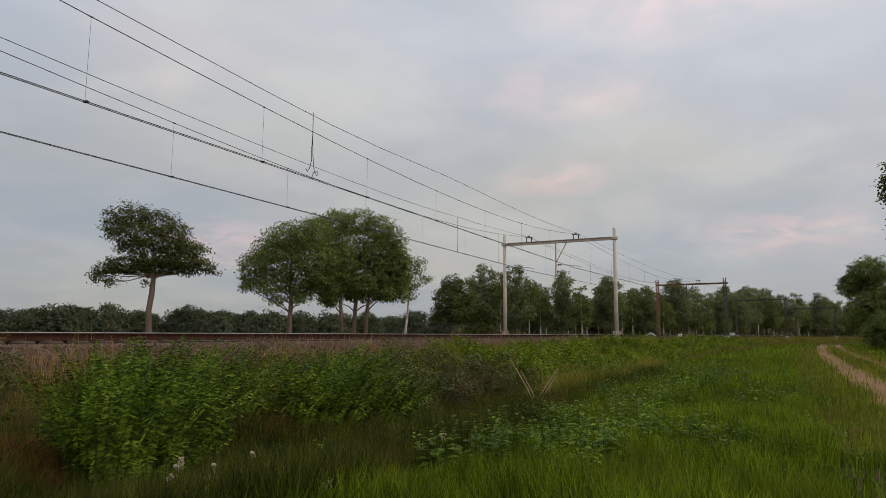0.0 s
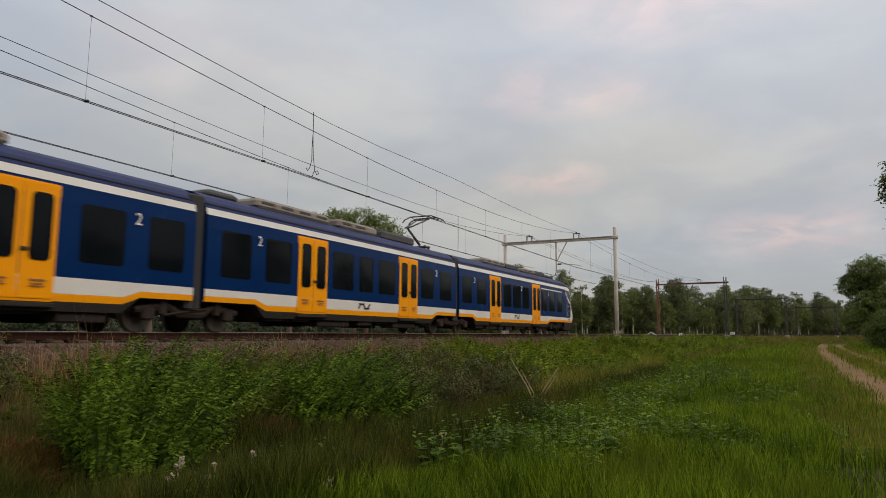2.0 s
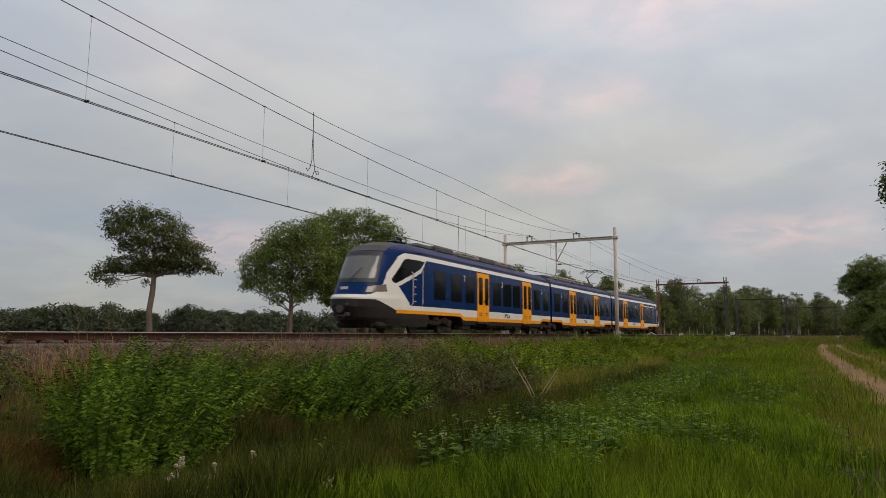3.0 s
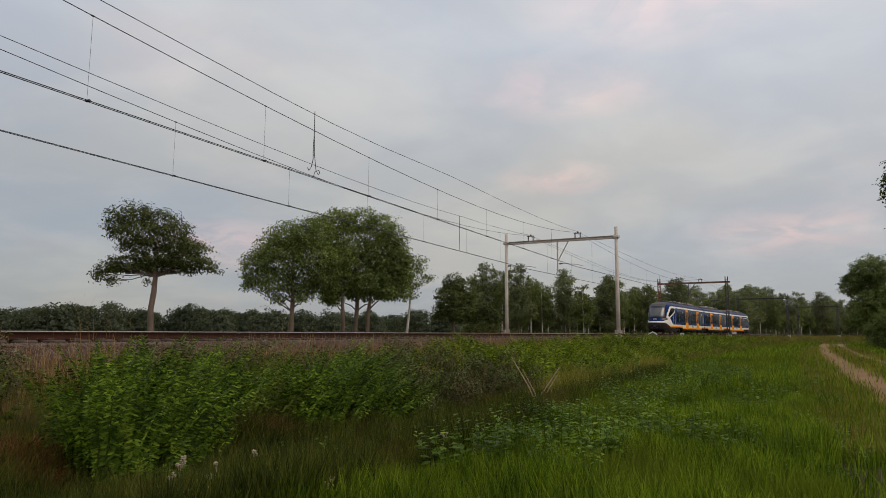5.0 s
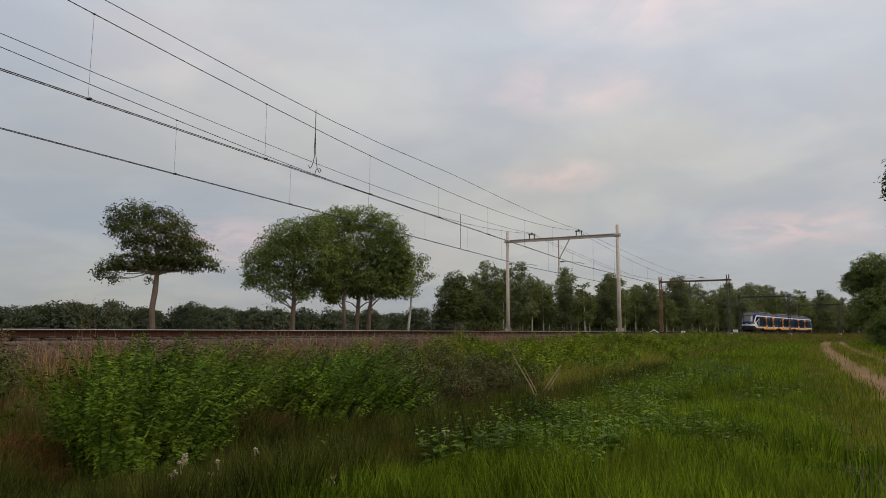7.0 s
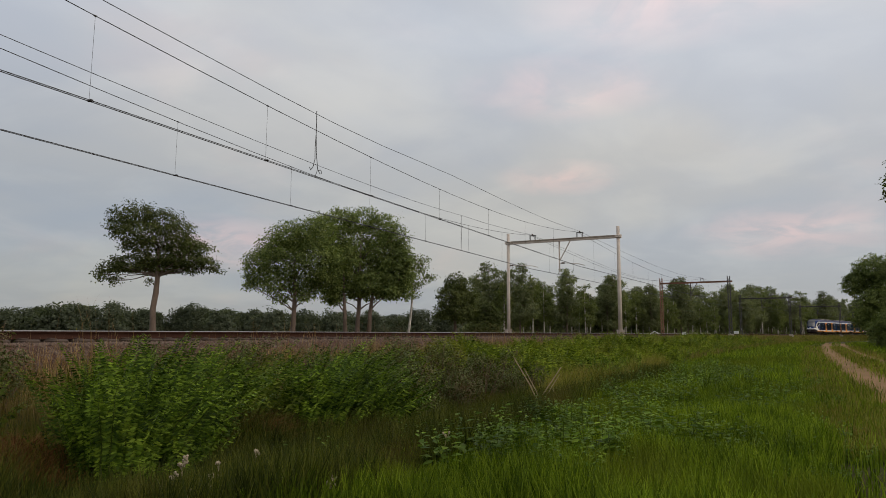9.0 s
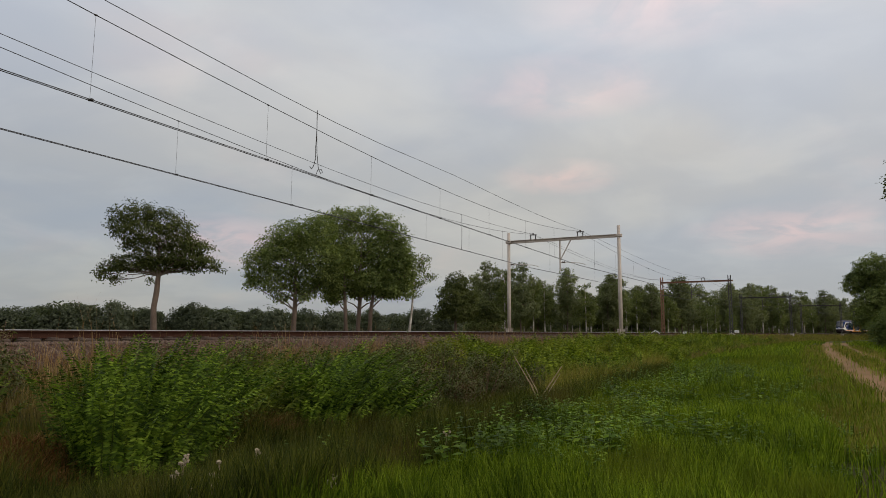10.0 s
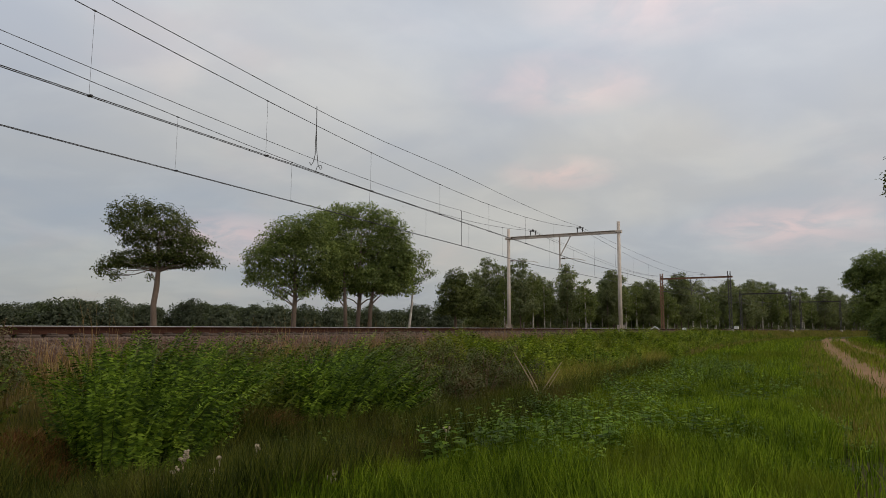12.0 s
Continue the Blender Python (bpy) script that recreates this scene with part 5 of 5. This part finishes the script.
    return tagged(th, label, "bush")


def small_shrub(seed, radius, height, leaf_mat, leaf, density, label, name="shrub"):
    rng = np.random.default_rng(seed)
    th = empty(name)
    lobes = []
    for _ in range(9):
        a, r = rng.uniform(0, 6.28), radius * math.sqrt(rng.random()) * 0.75
        q = rng.uniform(0.3, 0.5) * radius
        lobes.append((math.cos(a) * r, math.sin(a) * r, height * rng.uniform(0.3, 0.8), q, q, height * rng.uniform(0.2, 0.3)))
    g = Solid()
    for lx, ly, lz, q, _, hz in lobes:
        for _ in range(5):
            e = Vector((lx + rng.uniform(-q, q), ly + rng.uniform(-q, q), lz + hz * rng.uniform(0.3, 1.15)))
            b = Vector((lx * 0.3, ly * 0.3, -0.1))
            g.tube([b, b.lerp(e, 0.55) + Vector((rng.uniform(-0.08, 0.08), rng.uniform(-0.08, 0.08), 0)), e], [0.012, 0.008, 0.003], 4)
    tagged(part("stem", g, M["twig"], th), kind="stuff")
    part("foliage", leaf_mesh("foliage", lobe_leaves(rng, lobes, density, leaf, 0.12, 8, 0.1), leaf_mat), None, th)
    return tagged(th, label, "shrub")


def at_ground(x, y, sink=0.06):
    return ground_z(x, y) - sink


def scatter(kinds, spots, rng):
    """Sets the kinds down at (x, y, scale), the first of each kind itself, then copies."""
    used = set()
    for i, (x, y, sc) in enumerate(spots):
        k = int(rng.integers(0, len(kinds))) if len(spots) > len(kinds) and i >= len(kinds) else i % len(kinds)
        m = Matrix.Translation((x, y, at_ground(x, y))) @ Matrix.Rotation(rng.uniform(0, 6.28), 4, "Z") @ Matrix.Scale(sc, 4)
        if k in used:
            copy_thing(kinds[k], m)
        else:
            kinds[k].matrix_world = m
            used.add(k)


def make_bushes():
    rng = np.random.default_rng(9)
    put(shoot_bush(1, 1.0, 2.0, 470, M["bush_bright"], 0.095, "large bright green bush of upright leafy shoots", 0.52), -7.55, 6.2, -2.1, 0)
    put(shoot_bush(2, 0.95, 1.95, 290, M["bush_bright"], 0.105, "bright green bush of leaning leafy shoots", 0.55, lean_to=(0.38, 0.19)), -7.75, 10.4, -2.1, 0)
    put(shoot_bush(3, 0.5, 1.25, 70, M["bush_bright"], 0.13, "small bright green leaning shoot by the bush", 0.7, lean_to=(0.55, 0.27)), -7.0, 11.2, -2.05, 0)
    put(shoot_bush(6, 0.28, 0.62, 14, M["bush_bright"], 0.13, "low bright green shoots in front of the bush", 0.8), -5.75, 11.0, -2.05, 0)
    put(shoot_bush(4, 0.8, 1.8, 110, M["bush_mid"], 0.11, "dark green bush of leafy shoots"), -8.55, 9.2, -2.0, 0)
    put(shoot_bush(5, 0.8, 1.5, 90, M["bush_mid"], 0.11, "dark green bush of leafy shoots"), -9.2, 4.4, -1.75, 0)
    greys = [small_shrub(60 + k, 0.95, 1.45, M["bush_grey"], 0.055, 260, "grey-green shrub with brown stems in the ditch") for k in range(3)]
    for g in greys:
        tagged(g, group="grey-green shrubs")
    scatter(greys, [(-7.7, 13.4, 1.05), (-7.3, 15.0, 1.0), (-7.2, 16.6, 1.0), (-6.4, 17.9, 0.9), (-8.4, 14.6, 1.15), (-8.2, 16.4, 1.1), (-8.1, 8.0, 0.85), (-8.9, 7.4, 0.95), (-8.6, 11.9, 1.0), (-9.3, 10.4, 0.95),
                    (-9.8, 5.6, 0.8), (-6.9, 12.9, 0.6), (-7.6, 18.6, 1.1), (-8.6, 2.9, 0.8)], rng)
    mids = [shoot_bush(70 + k, 0.75, 1.5, 64, M["bank_leaf"], 0.18, "yellow-green leafy shoots on the railway bank", 0.45, 0.05, crown=0.35) for k in range(3)]
    for g in mids:
        tagged(g, group="leafy shoots on the bank")
    spots = []
    for i in range(290):
        s = 15 + 90 * (i / 290) ** 1.2
        off = rng.uniform(4.4, 9.3)
        if s < 22 and off > 6.5:
            off = rng.uniform(4.6, 6.2)
        p = P(s, off, 0)
        top = (rng.uniform(0.0, 0.34) if off < 7.5 else rng.uniform(-0.7, -0.1)) if s > 19 else rng.uniform(-0.5, -0.15)
        lump = 0.5 + 0.5 * noise.noise((p.x * 0.55, p.y * 0.3, 7.0)) * 2
        spots.append((p.x, p.y, min(max((top - ground_z(p.x, p.y)) / 1.5 * (0.85 + 0.35 * min(lump, 1)), 0.5), 1.7)))
    scatter(mids, spots, rng)
    tall = shoot_bush(80, 0.4, 1.35, 30, M["bush_bright"], 0.2, "bright green upright shoots", 0.3, 0.05)
    scatter([tall], [(-5.3, 22.6, 1.0), (-5.0, 23.8, 0.9), (-4.6, 25.0, 0.8), (-5.6, 21.4, 0.75)], rng)


# ---- grass ----
def blades(name, rng, pts, height, width, bend, mat, label):
    """A sheet of grass blades: two segments each, tapered and bent."""
    n = len(pts)
    x, y = pts[:, 0], pts[:, 1]
    wave = np.sin(x * 1.9 + 1.3 * np.sin(y * 0.8)) * np.sin(y * 1.3 + 1.1 * np.sin(x * 1.1 + 2)) + 0.5 * np.sin(x * 4.3 + y * 1.7) * np.sin(y * 3.1 - x)
    h = height * rng.uniform(0.55, 1.25, n) * (1 + 0.30 * wave)
    w = width * rng.uniform(0.7, 1.3, n)
    a = rng.uniform(0, 2 * math.pi, n)
    b = bend * rng.uniform(0.2, 1.4, n) * h
    d = np.stack([np.cos(a), np.sin(a)], axis=1)
    f = rng.uniform(0, 2 * math.pi, n)
    s = np.stack([np.cos(f), np.sin(f)], axis=1) * w[:, None] / 2
    v = np.zeros((n, 5, 3))
    v[:, 0, :2], v[:, 1, :2] = pts[:, :2] - s, pts[:, :2] + s
    mid = pts[:, :2] + d * b[:, None] * 0.28
    v[:, 2, :2], v[:, 3, :2] = mid + s * 0.8, mid - s * 0.8
    v[:, 4, :2] = pts[:, :2] + d * b[:, None]
    v[:, 0, 2] = v[:, 1, 2] = pts[:, 2] - 0.03
    v[:, 2, 2] = v[:, 3, 2] = pts[:, 2] + h * 0.58
    v[:, 4, 2] = pts[:, 2] + h
    i = np.arange(n)[:, None] * 5
    me = np_mesh(name, v, np.array([[0, 1, 2, 3]]) + i, np.array([[3, 2, 4]]) + i, [mat])
    tagged(new(name, me), label, "grass", kind="stuff")


def fast_ground(x, y):
    tx = np.where(y <= CURVE_FROM, TRACK_X, TRACK_X + CURVE_R - np.sqrt(CURVE_R ** 2 - np.clip(y - CURVE_FROM, 0, 400) ** 2))
    return np.interp(x - tx, [p[0] for p in PROFILE], [p[1] for p in PROFILE]), x - tx


def field(rng, n, y0, y1, off0, off1, power=1.0, path=True, tuft=0.0):
    y = y0 + (y1 - y0) * rng.random(n) ** power
    tx = np.where(y <= CURVE_FROM, TRACK_X, TRACK_X + CURVE_R - np.sqrt(CURVE_R ** 2 - np.clip(y - CURVE_FROM, 0, 400) ** 2))
    x = tx + rng.uniform(off0, off1, n)
    if tuft:
        x, y = x + rng.normal(size=n) * tuft, y + rng.normal(size=n) * tuft
    z, off = fast_ground(x, y)
    if path:
        o = x - (3.62 + 0.00031 * np.clip(y, 0, None) ** 2)
        ragged = 0.18 * np.sin(y * 1.7) * np.sin(y * 0.61 + 1)
        bare = (np.abs(o + 1.1) < 0.56 + ragged) | (np.abs(o - 0.95) < 0.34 + ragged)
        keep = ~bare | (rng.random(n) < 0.09)
        keep &= (np.abs(o + 0.4) > 2.7 + ragged) | (rng.random(n) < 0.16)
        x, y, z = x[keep], y[keep], z[keep]
    return np.stack([x, y, z], axis=1)


def make_grass():
    rng = np.random.default_rng(21)
    blades("verge_grass", rng, field(rng, 125000, 4.0, 17, 10.2, 19.5, 1.25, tuft=0.35), 0.33, 0.013, 0.30, M["grass"], "lush bright green grass on the verge")
    blades("verge_grass_far", rng, field(rng, 70000, 16, 45, 8.8, 22, 1.2), 0.36, 0.024, 0.32, M["grass"], "lush green grass along the path")
    blades("verge_grass_distant", rng, field(rng, 60000, 40, 140, 8.5, 40, 1.1), 0.42, 0.05, 0.45, M["grass"], "green grass along the path towards the trees")
    o = rng.choice([-2.9, -2.45, -2.0, 0.0, 0.15, 1.7, 2.2], 60000) + rng.normal(size=60000) * 0.3
    y = 10 + 85 * rng.random(60000) ** 1.3
    x = 3.62 + 0.00031 * y ** 2 + o
    blades("path_edge_grass", rng, np.stack([x, y, fast_ground(x, y)[0] + 0.06], axis=1), 0.17, 0.018, 0.6, M["path_grass"], "short yellowish trodden grass along the path")
    blades("verge_grass_behind", rng, field(rng, 30000, -14, 4.2, 9.3, 22, 1.0), 0.33, 0.016, 0.3, M["grass"], "green grass around the standpoint")
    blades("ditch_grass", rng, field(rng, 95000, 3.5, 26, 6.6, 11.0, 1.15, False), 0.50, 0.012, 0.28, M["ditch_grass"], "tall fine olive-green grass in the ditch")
    blades("bank_grass", rng, field(rng, 50000, 2, 45, 3.9, 7.6, 1.1, False), 0.5, 0.010, 0.45, M["bank_grass"], "mixed green and yellowing grass on the railway bank")
    blades("bank_grass_far", rng, field(rng, 60000, 40, 270, 3.0, 10.5, 1.0, False), 0.6, 0.05, 0.4, M["bank_grass"], "rough grass on the far railway bank")
    blades("dry_grass", rng, field(rng, 17000, 2, 40, 3.3, 4.9, 1.0, False), 0.42, 0.010, 0.35, M["dry_grass"], "dry reddish-brown grass stems beside the ballast")
    blades("dry_stems", rng, field(rng, 1500, 3, 40, 3.3, 5.0, 0.9, False), 0.95, 0.007, 0.18, M["dry_grass"], "tall pale dry grass stems beside the ballast")
    blades("far_side_grass", rng, field(rng, 20000, 10, 160, -13, -7.5, 1.0, False), 0.5, 0.03, 0.35, M["bank_grass"], "grass beyond the far track")
    blades("yellow_grass", rng, field(rng, 9000, 16, 32, 8.4, 10.2, 1.0, False), 0.75, 0.014, 0.35, M["path_grass"], "tall yellowing grass at the ditch edge")
    a, r = rng.uniform(0, 6.28, 5200), rng.random(5200) ** 0.7
    x, y = -7.95 + np.cos(a) * r * 0.6, 5.2 + np.sin(a) * r * 0.45
    x[4200:], y[4200:] = -7.75 + np.cos(a[4200:]) * r[4200:] * 0.35, 8.75 + np.sin(a[4200:]) * r[4200:] * 0.35
    p = np.stack([x, y, fast_ground(x, y)[0] + rng.uniform(0, 0.1, 5200)], axis=1)
    blades("dead_fern", rng, p, 0.30, 0.012, 1.6, M["dead_fern"], "flattened reddish-brown dead fern under the bush")


def nettle(seed, stems, height, leaf, label):
    rng = np.random.default_rng(seed)
    th = empty("nettle_clump")
    g, out = Solid(), []
    for _ in range(stems):
        a, r = rng.uniform(0, 6.28), 0.28 * math.sqrt(rng.random())
        b = Vector((math.cos(a) * r, math.sin(a) * r, 0))
        h = height * rng.uniform(0.6, 1.1)
        t = b * 1.4 + Vector((rng.uniform(-0.08, 0.08), rng.uniform(-0.08, 0.08), h))
        g.tube([b, b.lerp(t, 0.5), t * 0.97], [0.004, 0.003, 0.0015], 4)
        n = int(h / 0.032)
        k = np.linspace(0.25, 1.0, n)
        pos = np.array(b)[None] + (np.array(t) - np.array(b))[None] * k[:, None]
        ang = np.arange(n) * 1.57 + np.arange(n) % 2 * 1.57 + rng.uniform(0, 6)
        d = np.stack([np.cos(ang), np.sin(ang), rng.uniform(-0.35, 0.25, n)], axis=1)
        nn = np.tile([0, 0, 1.0], (n, 1)) + rng.normal(size=(n, 3)) * 0.2
        L = leaf * rng.uniform(0.7, 1.2, n) * (1.15 - 0.55 * k ** 3)
        out.append(leaf_verts(pos, d, nn, L, L * 0.55, 0.12))
    tagged(part("stem", g, M["green_stem"], th), kind="stuff")
    part("foliage", leaf_mesh("foliage", np.concatenate(out), M["nettle"]), None, th)
    return tagged(th, label, "nettle", "nettle clumps")


def make_nettles():
    rng = np.random.default_rng(14)
    kinds = [nettle(90 + k, 15, 0.55, 0.105, "clump of broad-leaved nettles in the verge grass") for k in range(3)]
    spots = [(-1.85, 8.3, 1.15), (-1.7, 7.9, 0.9), (-2.05, 8.7, 1.1), (-2.3, 9.4, 0.9)]
    for _ in range(165):
        y = 7.0 + 26 * rng.random() ** 1.2
        x = track_x(y) + rng.normal(11.3 + 0.03 * y, 1.2)
        spots.append((x, y, rng.uniform(0.65, 1.15)))
    for _ in range(90):
        y = 7.5 + 22 * rng.random()
        spots.append((track_x(y) + rng.uniform(11.5, 15.5), y, rng.uniform(0.5, 0.8)))
    scatter(kinds, spots, rng)


# ---- small things ----
def make_small():
    rng = random.Random(6)
    # dry stalks leaning together
    th = empty("dry_stalks", Matrix.Translation((-4.85, 14.7, -1.82)) @ Matrix.Rotation(radians(26.1), 4, "Z"))
    for x0, x1, h, r in ((0.13, -0.58, 1.30, 0.017), (0.16, -0.34, 1.04, 0.013), (-0.30, 0.50, 1.08, 0.016), (-0.20, 0.46, 0.92, 0.012), (0.30, 0.31, 0.6, 0.010)):
        part("stalk", Solid().tube([(x0, 0, -0.1), ((x0 + x1) / 2 + 0.03, rng.uniform(-0.05, 0.05), h * 0.5), (x1, 0, h)], [r, r * 0.9, r * 0.6], 6), M["straw"], th)
    tagged(th, "dry pale reed stalks crossing in the ditch grass", "reed")
    # seed heads of last year's flowers
    spots = [(-4.92, 4.49, -1.27), (-4.87, 4.52, -1.12), (-4.9, 4.62, -1.17), (-4.67, 4.62, -1.25), (-4.72, 4.82, -1.2), (-4.33, 4.45, -1.28), (-4.69, 5.28, -1.16), (-3.87, 4.67, -1.23), (-3.58, 4.93, -1.28), (-3.56, 5.05, -1.26), (-3.54, 7.17, -1.15), (-4.59, 4.32, -1.34)]
    for x, y, top in spots:
        z = at_ground(x, y, 0.0)
        h = top - z
        th = empty("seed_stalk", Matrix.Translation((x, y, z)))
        bx, by = rng.uniform(-0.06, 0.06), rng.uniform(-0.06, 0.06)
        part("stem", Solid().tube([(0, 0, -0.05), (bx * 0.3, by, h * 0.5), (bx, by, h)], [0.0035, 0.003, 0.002], 5), M["straw"], th)
        for k in range(rng.randint(3, 6)):
            c = Vector((bx + rng.uniform(-0.035, 0.035), by + rng.uniform(-0.035, 0.035), h + rng.uniform(-0.03, 0.03)))
            g = Solid().tube([(bx, by, h - 0.06), c], 0.002, 4)
            g.disc(tuple(c), (0, 0, 1), 0.013, 0.03, 9, ((-0.015, 0.004), (-0.008, 0.012), (0.0, 0.009), (0.006, 0.015), (0.013, 0.008), (0.016, 0.002)))
            part("seed_head", g, M["fluff"], th, "pale fluffy seed head")
        tagged(th, "dry stalk with pale fluffy seed heads", "wildflower", "dry seed stalks")
    # lineside markers
    for s, off, z, w, h in ((109.0, 3.9, 0.0, 0.62, 0.40), (75.0, 3.9, -0.16, 0.36, 0.28)):
        x, y, a = along(s, off)
        th = empty("lineside_cabinet", Matrix.Translation((x, y, ground_z(x, y))) @ Matrix.Rotation(-a, 4, "Z"))
        g0 = ground_z(x, y)
        part("post", Solid().box((0, 0, (z - g0) / 2), (0.12, 0.12, z - g0 + 0.1)), M["dark_steel"], th)
        part("box", Solid().box((0, 0, z - g0 + h / 2), (w, 0.3, h), 0.03), M["white_sign"], th)
        tagged(th, "small white lineside box on a short post", "signal box", "lineside boxes")
    x, y, a = along(61.4, 3.9)
    g0 = ground_z(x, y)
    th = empty("marker_board", Matrix.Translation((x, y, g0)) @ Matrix.Rotation(-a, 4, "Z"))
    part("post", Solid().box((0, 0, (0.0 - g0) / 2), (0.06, 0.06, 0.05 - g0)), M["dark_steel"], th)
    for sgn in (-1, 1):
        part("board", Solid().box((sgn * 0.19, 0, 0.08 - g0), (0.46, 0.03, 0.09), 0.0, Matrix.Rotation(radians(32 * sgn), 3, "Y")), M["white_sign"], th, "white chevron board")
    tagged(th, "white chevron marker board beside the railway", "sign")


make_trees()
make_wood()
make_far_wood()
make_back_wood()
make_bushes()
make_nettles()
make_grass()
make_small()


make_sleepers()
motions()
